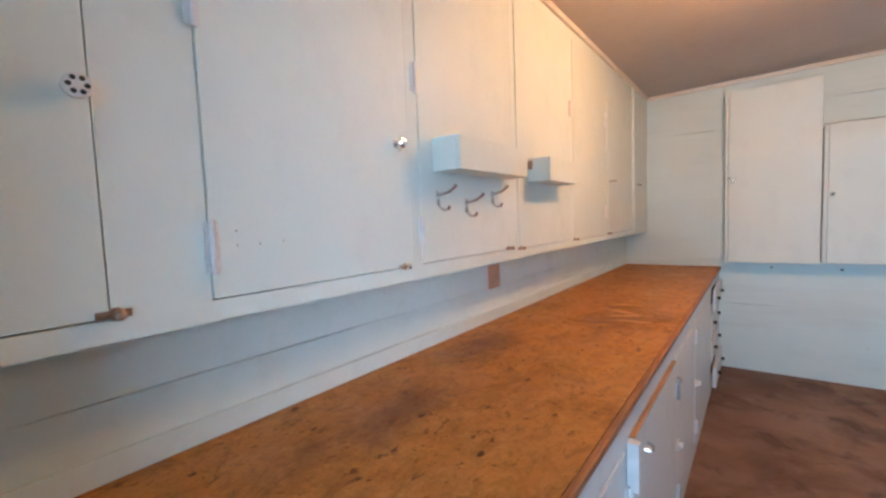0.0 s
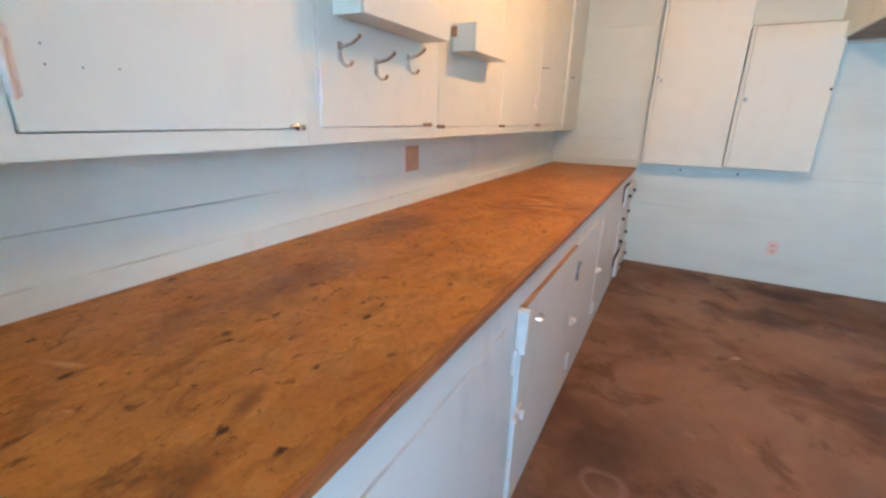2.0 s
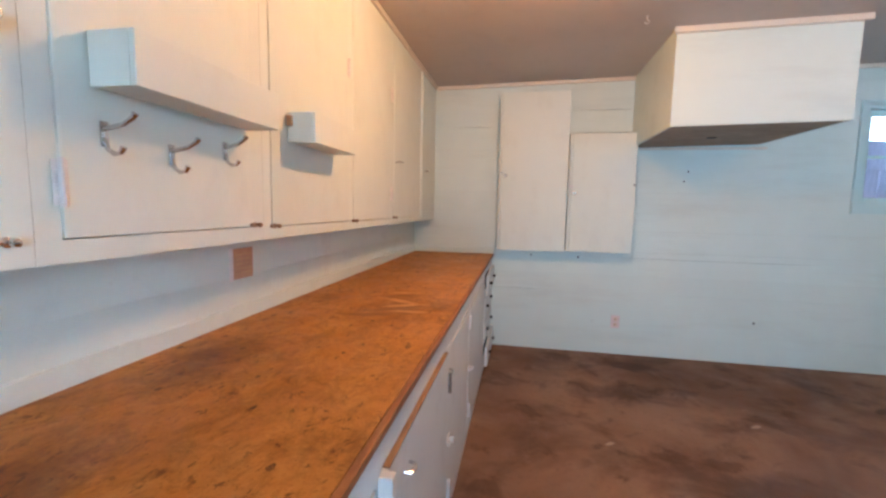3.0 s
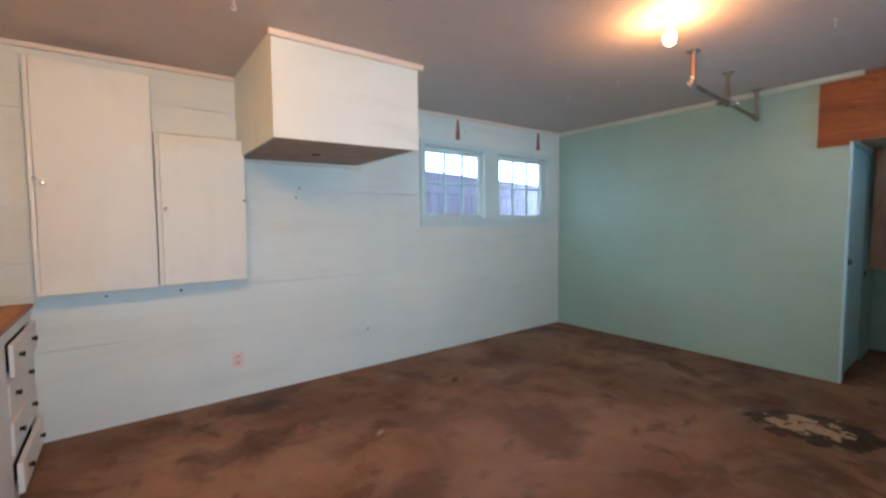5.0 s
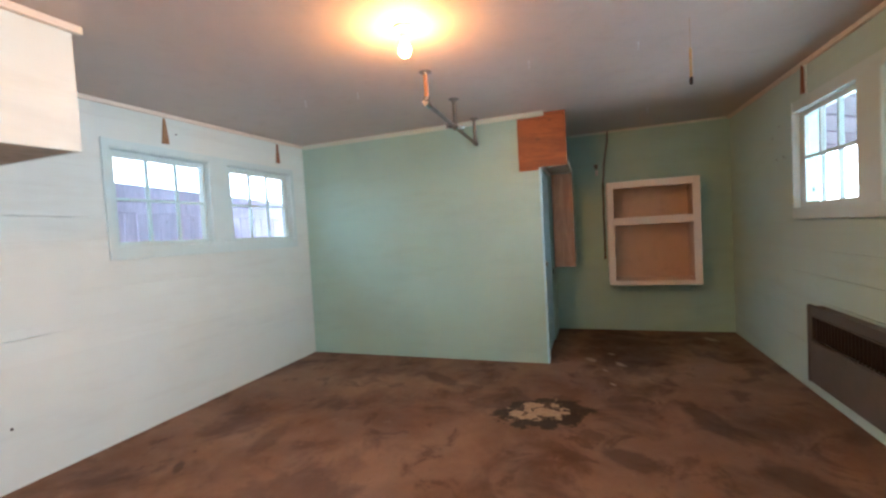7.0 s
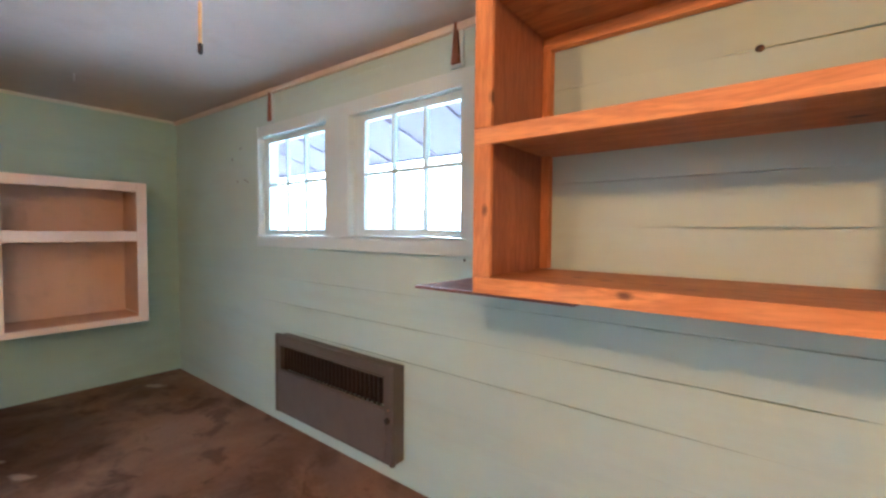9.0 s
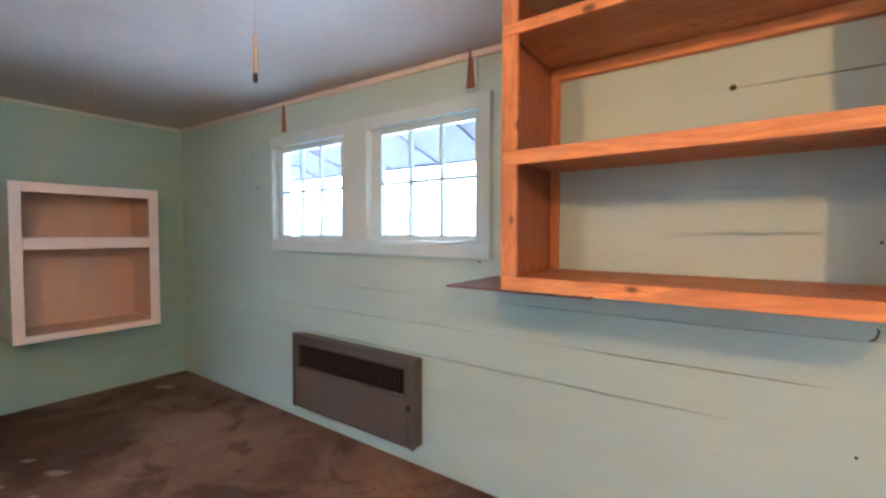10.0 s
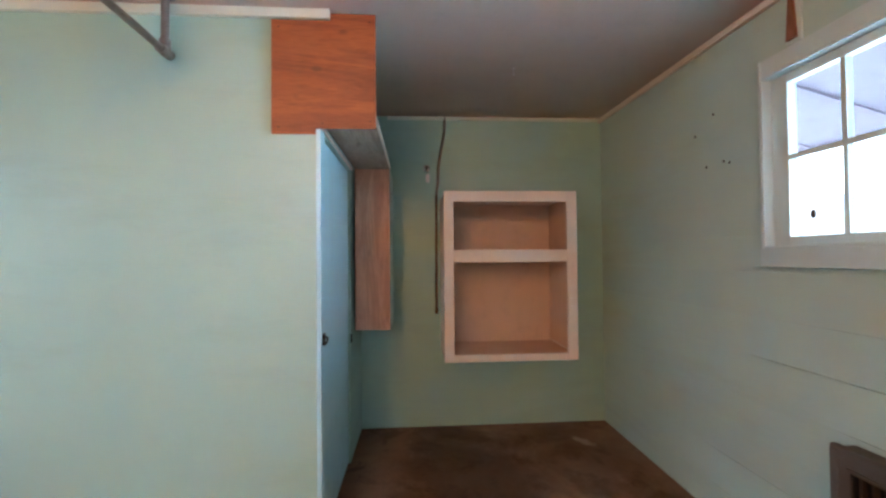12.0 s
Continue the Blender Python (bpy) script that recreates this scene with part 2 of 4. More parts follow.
    for x, y, r in ((6.22, 1.21, 0.10), (6.11, 0.93, 0.09), (5.54, 1.03, 0.05), (5.9, 1.08, 0.05), (6.45, 1.0, 0.06), (7.2, -0.1, 0.12), (2.55, 3.3, 0.05), (1.6, 2.9, 0.04)):
        c = n.mix(n.math("MULTIPLY", n.blob(x, y, r, r * 0.45, 35, 0.5, 0.5, 12), 0.7), c, (0.42, 0.33, 0.27))
    ring = n.math("SUBTRACT", n.blob(1.06, 1.57, 0.095, 0.085, 0, 0.25, 0.30, 9), n.blob(1.06, 1.57, 0.075, 0.065, 0, 0.25, 0.30, 9))
    c = n.mix(n.math("MULTIPLY", ring, 0.38), c, (0.30, 0.20, 0.16))
    n.bsdf.inputs["Specular IOR Level"].default_value = 0.25
    rough = n.ramp(n.noise(3.2, 5, 0.7), 0.35, 0.7, 0.55, 0.85)
    height = n.math("ADD", n.noise(6, 6, 0.7), n.math("MULTIPLY", n.noise(70, 3, 0.6), 0.3))
    return n.finish(c, rough, 0, height, 0.3, 0.006)


def counter_material():
    """Orange-brown pressed board, mottled, with gouges, burns and scuffs in loose clusters."""
    n = Nodes("orange_pressed_board")
    c = n.mix(n.ramp(n.noise(1.6, 5, 0.6), 0.35, 0.7), (0.37, 0.146, 0.024), (0.50, 0.212, 0.038))
    c = n.mix(n.ramp(n.noise(9, 7, 0.72, (1, 0.6, 1), 1.0), 0.44, 0.66, 0, 0.6), c, (0.56, 0.27, 0.060))
    c = n.mix(n.ramp(n.noise(13, 7, 0.75, (1, 0.55, 1), 1.4), 0.48, 0.66, 0, 0.6), c, (0.17, 0.060, 0.010))
    c = n.mix(n.ramp(n.noise(4.2, 6, 0.75, (1, 0.7, 1), 0.6), 0.53, 0.70, 0, 0.6), c, (0.12, 0.042, 0.010))
    c = n.mix(n.ramp(n.noise(85, 5, 0.75), 0.50, 0.72, 0, 0.5), c, (0.17, 0.055, 0.011))
    c = n.mix(n.ramp(n.noise(60, 5, 0.75, (1, 0.7, 1)), 0.60, 0.72, 0, 0.4), c, (0.66, 0.31, 0.07))
    cluster = n.ramp(n.noise(3.1, 4, 0.6), 0.40, 0.62)
    for scale, turn, stretch, lo in ((20, 32, 0.62, 0.600), (31, -24, 0.60, 0.605), (48, 60, 0.70, 0.615)):
        m = n.add("ShaderNodeMapping")
        m.inputs["Rotation"].default_value = (0, 0, radians(turn))
        m.inputs["Scale"].default_value = (1, stretch, 0.02)
        n.link(n.coord, m.inputs["Vector"])
        t = n.add("ShaderNodeTexNoise")
        t.inputs["Scale"].default_value, t.inputs["Detail"].default_value = scale, 6.0
        t.inputs["Roughness"].default_value, t.inputs["Distortion"].default_value = 0.66, 0.5
        n.link(m.outputs["Vector"], t.inputs["Vector"])
        marks = n.ramp(t.outputs["Fac"], lo, lo + 0.05, 0, 0.85)
        c = n.mix(n.math("MULTIPLY", marks, n.ramp(cluster, 0, 1, 0.25, 1.0)), c, (0.060, 0.018, 0.005))
    v = n.add("ShaderNodeTexVoronoi")
    v.inputs["Scale"].default_value = 22
    n.link(n.scaled(1, 0.6, 0.02), v.inputs["Vector"])
    pick = n.add("ShaderNodeSeparateColor")
    n.link(v.outputs["Color"], pick.inputs[0])
    d = n.math("ADD", v.outputs["Distance"], n.math("MULTIPLY", n.noise(70, 5, 0.75), 0.45))
    pits = n.math("MULTIPLY", n.ramp(d, 0.41, 0.34), n.ramp(pick.outputs[0], 0.62, 0.85, 0, 0.95))
    c = n.mix(pits, c, (0.045, 0.014, 0.005))
    for x, y, rx, ry, t in ((0.658, 0.842, 0.075, 0.055, 30), (0.614, 0.956, 0.022, 0.055, 20), (0.55, 2.65, 0.22, 0.3, 0), (0.2, 1.95, 0.16, 0.3, 0), (0.3, 1.35, 0.12, 0.25, 10)):
        c = n.mix(n.math("MULTIPLY", n.blob(x, y, rx, ry, t, 0.7, 0.6, 14), 0.6), c, (0.10, 0.030, 0.008))
    for x, y, rx, ry, t in ((0.475, 2.96, 0.10, 0.02, 15), (0.50, 2.78, 0.14, 0.03, -25), (0.56, 2.70, 0.13, 0.02, 25), (0.60, 2.59, 0.10, 0.02, 5), (0.414, 0.821, 0.012, 0.004, 30), (0.268, 0.87, 0.05, 0.012, 20)):
        c = n.mix(n.math("MULTIPLY", n.blob(x, y, rx, ry, t, 0.7, 0.55, 16), 0.75), c, (0.66, 0.36, 0.13))
    for x, y, rx, ry, t in ((0.46, 2.88, 0.20, 0.035, 20), (0.52, 2.62, 0.17, 0.03, 30), (0.42, 2.50, 0.14, 0.03, 10)):
        c = n.mix(n.math("MULTIPLY", n.blob(x, y, rx, ry, t, 0.8, 0.6, 12), 0.7), c, (0.13, 0.040, 0.010))
    rough = n.ramp(n.noise(5, 5, 0.7), 0.3, 0.7, 0.38, 0.62)
    n.bsdf.inputs["Specular IOR Level"].default_value = 0.25
    return n.finish(c, rough, 0, n.math("ADD", n.noise(26, 5, 0.7), n.noise(90, 3, 0.6)), 0.18, 0.002)


EDGING = timber("dark_brown_edging", (0.38, 0.135, 0.026), (0.22, 0.068, 0.014), "y", 0.5, 0.1, 12.0)
FLOOR = floor_material()
COUNTER = counter_material()


def glass_material():
    n = Nodes("window_glass")
    n.bsdf.inputs["Transmission Weight"].default_value = 1.0
    n.bsdf.inputs["IOR"].default_value = 1.02
    return n.finish((0.97, 0.98, 1.0), 0.0)


def bulb_material(name, colour, power):
    n = Nodes(name)
    n.bsdf.inputs["Emission Color"].default_value = (*colour, 1)
    n.bsdf.inputs["Emission Strength"].default_value = power
    return n.finish((0.9, 0.85, 0.8), 0.3)


# emissive backdrop surface; its glow stands in for daylight outside
def day_glow_material(name, strength):
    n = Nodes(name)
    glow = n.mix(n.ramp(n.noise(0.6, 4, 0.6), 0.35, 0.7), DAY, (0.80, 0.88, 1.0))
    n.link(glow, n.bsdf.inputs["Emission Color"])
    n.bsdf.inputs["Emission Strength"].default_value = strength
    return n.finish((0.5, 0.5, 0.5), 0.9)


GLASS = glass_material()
DAY_S = day_glow_material("glowing_south_sky", DAY_SOUTH)
DAY_Y = day_glow_material("glowing_yard", DAY_YARD)
DAY_N = day_glow_material("glowing_north_sky", DAY_NORTH)
ROOFLINE_GLOW = day_glow_material("glowing_roofline", 0.34)
LIT = bulb_material("lit_bulb_glass", BULB_COLOR, BULB_GLOW)

# ---- mesh helpers ----


def box(bm, x0, x1, y0, y1, z0, z1):
    v = [bm.verts.new((x, y, z)) for z in (z0, z1) for y in (y0, y1) for x in (x0, x1)]
    for f in ((0, 2, 3, 1), (4, 5, 7, 6), (0, 1, 5, 4), (2, 6, 7, 3), (0, 4, 6, 2), (1, 3, 7, 5)):
        bm.faces.new([v[i] for i in f])
    return bm


def boxes(*dims, bevel=0.0):
    bm = bmesh.new()
    for d in dims:
        box(bm, *d)
    if bevel:
        bmesh.ops.bevel(bm, geom=bm.edges[:], offset=bevel, segments=2, affect="EDGES", profile=0.6)
    return bm


def tube(bm, pts, r, seg=10, radii=None):
    """A round bar along a line of points."""
    pts = [Vector(p) for p in pts]
    rings = []
    for i, p in enumerate(pts):
        d = (pts[min(i + 1, len(pts) - 1)] - pts[max(i - 1, 0)]).normalized()
        a = d.orthogonal() if abs(d.z) > 0.95 else d.cross(Vector((0, 0, 1)))
        a.normalize()
        b = d.cross(a)
        k = radii[i] if radii else r
        rings.append([bm.verts.new(p + a * k * math.cos(2 * math.pi * j / seg) + b * k * math.sin(2 * math.pi * j / seg)) for j in range(seg)])
    for s, t in zip(rings, rings[1:]):
        for j in range(seg):
            bm.faces.new((s[j], s[(j + 1) % seg], t[(j + 1) % seg], t[j]))
    bm.faces.new(rings[0][::-1])
    bm.faces.new(rings[-1])
    return bm


def lathe(bm, centre, axis, profile, seg=20):
    """A turned shape: pairs of (distance along the axis, radius)."""
    c, a = Vector(centre), Vector(axis)
    return tube(bm, [c + a * h for h, _ in profile], 0, seg, [max(r, 0.0004) for _, r in profile])


def loft_box(bm, lo, hi):
    """Eight-cornered solid from two rings of four corners."""
    v = [bm.verts.new(p) for p in (*lo, *hi)]
    for f in ((3, 2, 1, 0), (4, 5, 6, 7), (0, 1, 5, 4), (1, 2, 6, 5), (2, 3, 7, 6), (3, 0, 4, 7)):
        bm.faces.new([v[i] for i in f])
    return bm


def origin_of(ob):
    p = Vector((0, 0, 0))
    while ob is not None:
        p += ob.location
        ob = ob.parent
    return p


def mesh_from(name, bm, material, base, smooth=False):
    bmesh.ops.translate(bm, verts=bm.verts[:], vec=-base)
    bmesh.ops.recalc_face_normals(bm, faces=bm.faces[:])
    me = bpy.data.meshes.new(name)
    bm.to_mesh(me)
    bm.free()
    me.materials.append(material)
    if smooth:
        for p in me.polygons:
            p.use_smooth = True
        me.set_sharp_from_angle(angle=radians(40))
    return me


def thing(name, base, label, category, group="", kind=""):
    ob = new(name)
    ob.empty_display_size = 0.1
    ob.location = base
    return tagged(ob, label, category, group, kind)


def part(name, bm, material, parent, label="", smooth=False):
    ob = new(name, mesh_from(name, bm, material, origin_of(parent), smooth))
    ob.parent = parent
    return tagged(ob, label)


def solid(name, bm, material, base, label, category="", group="", kind="", smooth=False):
    base = Vector(base)
    ob = new(name, mesh_from(name, bm, material, base, smooth))
    ob.location = base
    return tagged(ob, label, category, group, kind)


# ---- plan ----
XC, XC2, YB, YD = 6.022, 7.58, 4.51, -0.45
XU, XB, YS = 0.20, 0.78, 1.63


def ceil(x):
    return 2.477 + 0.0185 * x


def cells(u0, u1, z0, z1, holes):
    """The rectangle cut round its holes, as smaller rectangles."""
    us = sorted({u0, u1, *(h for a, b, _, _ in holes for h in (a, b) if u0 < h < u1)})
    out = []
    for a, b in zip(us, us[1:]):
        m, spans = (a + b) / 2, [(z0, z1)]
        for ha, hb, hz0, hz1 in holes:
            if ha < m < hb:
                spans = [s for lo, hi in spans for s in ((lo, min(hi, hz0)), (max(lo, hz1), hi)) if s[1] - s[0] > 1e-4]
        out += [(a, b, lo, hi) for lo, hi in spans]
    return out


def slab(axis, at0, at1, rects):
    bm = bmesh.new()
    for a, b, lo, hi in rects:
        if axis == "x":
            box(bm, at0, at1, a, b, lo, hi)
        else:
            box(bm, a, b, at0, at1, lo, hi)
    return bm


WB_HOLES = [(3.762, 4.630, 1.440, 2.200), (4.820, 5.748, 1.440, 2.205)]
WD_HOLES = [(3.854, 4.747, 1.453, 2.226), (4.962, 5.850, 1.448, 2.224)]
# last opening: unseen, added in the south wall for the fill lamp
ADDED_DOORWAY = (1.03, 1.87, -0.2, 2.03)

# ---- setting ----
bm = bmesh.new()
box(bm, -0.2, XC2 + 0.2, YD - 0.2, YB + 0.2, -0.12, 0.0)
floor = solid("floor", bm, FLOOR, (0, 0, 0), "worn brown painted concrete floor with dark and pale stains", "floor", kind="structure")

bm = bmesh.new()
x0, x1 = -0.15, XC2 + 0.15
loft_box(bm, [(x0, YD - 0.14, ceil(x0)), (x1, YD - 0.14, ceil(x1)), (x1, YB + 0.14, ceil(x1)), (x0, YB + 0.14, ceil(x0))],
         [(x0, YD - 0.14, ceil(x0) + 0.12), (x1, YD - 0.14, ceil(x1) + 0.12), (x1, YB + 0.14, ceil(x1) + 0.12), (x0, YB + 0.14, ceil(x0) + 0.12)])
ceiling = solid("ceiling", bm, CEIL, (0, 0, 0), "dull off-white painted board ceiling with brownish cast", "ceiling", kind="structure")

wall_west = solid("wall_west", slab("x", -0.15, -0.02, [(YD - 0.14, YB + 0.14, -0.1, 2.55)]), PALE, (0, 0, 0), "pale painted board wall behind the long counter", "wall", kind="structure")
wall_north = solid("wall_north", slab("y", YB + 0.02, YB + 0.14, cells(-0.02, XC2 + 0.15, -0.1, 2.68, WB_HOLES)), PALE, (0, 0, 0), "pale mint horizontal board wall with two small windows", "wall", kind="structure")
wall_south = solid("wall_south", slab("y", YD - 0.14, YD - 0.02, cells(-0.02, XC2 + 0.15, -0.1, 2.68, WD_HOLES + [ADDED_DOORWAY])), MINT_D, (0, 0, 0), "light mint horizontal board wall with two windows", "wall", kind="structure")
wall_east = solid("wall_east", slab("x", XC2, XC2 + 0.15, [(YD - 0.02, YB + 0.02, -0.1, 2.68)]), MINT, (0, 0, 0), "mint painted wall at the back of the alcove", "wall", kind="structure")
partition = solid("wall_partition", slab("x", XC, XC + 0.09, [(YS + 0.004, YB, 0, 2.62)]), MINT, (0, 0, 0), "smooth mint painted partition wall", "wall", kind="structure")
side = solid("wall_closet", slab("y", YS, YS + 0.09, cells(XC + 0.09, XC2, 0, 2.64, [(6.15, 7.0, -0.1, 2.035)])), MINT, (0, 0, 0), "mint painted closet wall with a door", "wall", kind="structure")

# Unseen wall added outside; it blocks backdrop glow through the doorway
light_block = solid("wall_porch", boxes((1.95, 2.05, -1.10, YD - 0.142, -0.12, 2.35)), PALE, (0, 0, 0), "unseen plain wall added outside to block backdrop glow at the doorway", "wall", kind="structure")

# ---- trims and windows ----


def trim_strip(name, p, q, depth, height, material, label):
    """Batten along the ceiling from p to q; depth is the offset into the room."""
    (xa, ya), (xb, yb), (dx, dy) = p, q, depth
    bm = bmesh.new()
    lo = [(xa, ya, ceil(xa) - height), (xb, yb, ceil(xb) - height), (xb + dx, yb + dy, ceil(xb) - height), (xa + dx, ya + dy, ceil(xa) - height)]
    hi = [(x, y, z + height - 0.002) for x, y, z in lo]
    loft_box(bm, lo, hi)
    bmesh.ops.bevel(bm, geom=bm.edges[:], offset=0.003, segments=1, affect="EDGES")
    return solid(name, bm, material, (xa, ya, 0), label, "trim", kind="structure")


trim_strip("trim", (XU + 0.02, YB), (1.984, YB), (0, -0.022), 0.035, TRIM, "cream wooden batten along the ceiling edge")
trim_strip("trim", (3.017, YB), (XC, YB), (0, -0.022), 0.035, TRIM, "cream wooden batten along the ceiling edge")
trim_strip("trim", (XU, -0.2), (XU, YB - 0.03), (0.02, 0), 0.035, TRIM, "cream wooden batten above the wall cabinets")
trim_strip("trim", (XC, 1.563), (XC, YB - 0.03), (-0.024, 0), 0.048, TRIM_G, "pale green batten along the partition top")
trim_strip("trim", (XC2, YD + 0.03), (XC2, 1.40), (-0.02, 0), 0.03, TRIM_G, "pale green batten along the alcove top")
trim_strip("trim", (3.46, YD), (XC2, YD), (0, 0.024), 0.04, TRIM, "cream wooden batten along the ceiling edge")
trim_strip("trim", (1.965, 3.50), (3.05, 3.50), (0, -0.03), 0.04, TRIM, "cream wooden batten across the bulkhead top")


def window(name, holes, casing, y, inward, sash_y, glass, bar_z, proud, label):
    """Two small six-pane windows in one casing on a wall across y."""
    ob = thing(name, (casing[0], y, casing[2]), label, "window", kind="structure")
    s = inward
    cx0, cx1, cz0, cz1 = casing
    (a0, a1, az0, az1), (b0, b1, bz0, bz1) = holes

    def board(nm, xa, xb, za, zb, thick=proud):
        ya, yb = sorted((y + s * 0.001, y + s * thick))
        part(nm, boxes((xa, xb, ya, yb, za, zb), bevel=0.003), SASH, ob)

    board("sill_board", cx0, cx1, cz0, min(az0, bz0), proud + 0.004)
    board("side_casing", cx0, a0, min(az0, bz0) + 0.001, cz1)
    board("middle_casing", a1, b0, min(az0, bz0) + 0.001, max(az1, bz1))
    if cx1 - b1 > 0.01:
        board("side_casing", b1, cx1, min(az0, bz0) + 0.001, cz1)
    board("head_casing", a0 + 0.001, (b1 if cx1 - b1 > 0.01 else cx1) - 0.001, max(az1, bz1) + 0.001, cz1, proud - 0.006)
    ya, yb = sorted((sash_y - 0.018, sash_y + 0.018))
    for (h0, h1, hz0, hz1), (g0, g1, gz0, gz1) in zip(holes, glass):
        fy0, fy1 = sorted((y + s * (proud - 0.002), sash_y - s * 0.03))
        lining = boxes((h0, h0 + 0.008, fy0, fy1, hz0, hz1), (h1 - 0.008, h1, fy0, fy1, hz0, hz1), (h0 + 0.008, h1 - 0.008, fy0, fy1, hz1 - 0.008, hz1), (h0 + 0.008, h1 - 0.008, fy0, fy1, hz0, hz0 + 0.008))
        part("lining", lining, SASH, ob)
        e = 0.009
        frame_bm = boxes((h0 + e, g0, ya, yb, hz0 + e, hz1 - e), (g1, h1 - e, ya, yb, hz0 + e, hz1 - e), (g0, g1, ya, yb, hz0 + e, gz0), (g0, g1, ya, yb, gz1, hz1 - e), bevel=0.003)
        sash = part("sash", frame_bm, SASH, ob)
        w = (g1 - g0) / 3
        for k in (1, 2):
            x = g0 + w * k
            part("glazing_bar", boxes((x - 0.010, x + 0.010, ya + 0.004, yb - 0.004, gz0, gz1)), SASH, sash)
        part("glazing_bar", boxes((g0, g1, ya + 0.002, yb - 0.002, bar_z - 0.011, bar_z + 0.011)), SASH, sash)
        for k in range(3):
            for za, zb in ((gz0, bar_z - 0.011), (bar_z + 0.011, gz1)):
                pane = part("pane", boxes((g0 + w * k + 0.010, g0 + w * (k + 1) - 0.010, sash_y - 0.002, sash_y + 0.002, za, zb)), GLASS, sash)
                pane.visible_shadow = False
    return ob


window("window_1", WB_HOLES, (3.715, 5.790, 1.35, 2.262), YB, -1, YB + 0.065, [(3.832, 4.600, 1.485, 2.145), (4.925, 5.685, 1.480, 2.148)], 1.817, 0.022,
       "pair of pale green six-pane windows facing a board fence")
window("window_2", WD_HOLES, (3.776, 5.862, 1.366, 2.303), YD, 1, YD - 0.028, [(3.901, 4.640, 1.502, 2.174), (5.047, 5.761, 1.498, 2.174)], 1.845, 0.038,
       "pair of light green six-pane windows under an eave")

bm = bmesh.new()
lathe(bm, (5.668, YD - 0.0255, 1.587), (0, 1, 0), [(0, 0.015), (0.0015, 0.015), (0.002, 0.011)], 14)
bmesh.ops.scale(bm, vec=(0.8, 1, 1.25), verts=bm.verts[:], space=Matrix.Translation((-5.668, 0, -1.587)))
part("pane_sticker", bm, HEATER_L, bpy.data.objects["window_2"], "small dark round sticker on a pane")

# ---- west side: counter, base cabinets, wall cabinets ----


def hinge(parent, x, y, z, h=0.09, material=WHITE, leaf=0.014):
    bm = boxes((x, x + 0.003, y - leaf, y - 0.002, z - h / 2, z + h / 2), (x, x + 0.003, y + 0.002, y + leaf, z - h / 2, z + h / 2), bevel=0.0008)
    tube(bm, [(x + 0.006, y, z - h / 2 - 0.004), (x + 0.006, y, z + h / 2 + 0.004)], 0.006, 10)
    for dz in (-0.3, 0.3):
        for dy in (-leaf * 0.6, leaf * 0.6):
            lathe(bm, (x + 0.003, y + dy, z + dz * h), (1, 0, 0), [(0, 0.004), (0.002, 0.002)], 8)
    return part("hinge", bm, material, parent, smooth=True)


def turn_latch(parent, x, y, z, material=CHROME, size=1.0):
    bm = bmesh.new()
    lathe(bm, (x, y, z), (1, 0, 0), [(0, 0.012 * size), (0.004, 0.012 * size), (0.006, 0.006 * size), (0.014, 0.006 * size), (0.018, 0.010 * size), (0.026, 0.009 * size), (0.029, 0.003)], 14)
    box(bm, x + 0.001, x + 0.005, y - 0.030 * size, y + 0.022 * size, z - 0.007 * size, z + 0.007 * size)
    tube(bm, [(x + 0.008, y - 0.03 * size, z), (x + 0.008, y - 0.012 * size, z + 0.002)], 0.006 * size, 8)
    return part("latch", bm, material, parent, smooth=True)


def door_knob(parent, x, y, z, material=CHROME, r=0.014, axis=(1, 0, 0)):
    bm = bmesh.new()
    lathe(bm, (x, y, z), axis, [(0, r * 0.9), (0.003, r * 0.9), (0.005, r * 0.45), (0.016, r * 0.45), (0.020, r * 0.95), (0.028, r), (0.034, r * 0.7), (0.036, 0.001)], 16)
    return part("knob", bm, material, parent, smooth=True)


def upper_cabinet(y0, y1, doors, label):
    """A stretch of shallow wall cupboards with inset doors: (left, right, bottom, top, swell)."""
    ob = thing("wall_cabinet", (0, y0, 1.222), label, "cabinet", "painted wall cabinets over the counter")
    top = ceil(0.1) - 0.003
    holes = [(a - 0.003, b + 0.003, lo - 0.003, hi + 0.003) for a, b, lo, hi, _ in doors]
    part("face_frame", slab("x", XU - 0.02, XU, cells(y0, y1, 1.222, top, holes)), CREAM, ob)
    shell = boxes((0.0, XU - 0.021, y0, y1, 1.2225, 1.240), (0.0, 0.012, y0, y1, 1.241, top), (0.013, XU - 0.021, y0, y0 + 0.012, 1.241, top), (0.013, XU - 0.021, y1 - 0.012, y1, 1.241, top))
    part("carcass", shell, CREAM, ob)
    made = []
    for a, b, lo, hi, swell in doors:
        made.append(part("door", boxes((XU - 0.019, XU + swell, a, b, lo, hi), bevel=0.0025), CREAM, ob))
    return ob, made


u1, d = upper_cabinet(YD, 1.062, [(-0.25, 0.296, 1.264, 2.40, 0.003), (0.464, 1.008, 1.267, 2.40, 0.004)], "cream painted wall cabinet with flat inset doors over the counter")
hinge(d[1], XU + 0.004, 0.466, 1.37, 0.10)
hinge(d[1], XU + 0.004, 0.460, 1.84, 0.10)
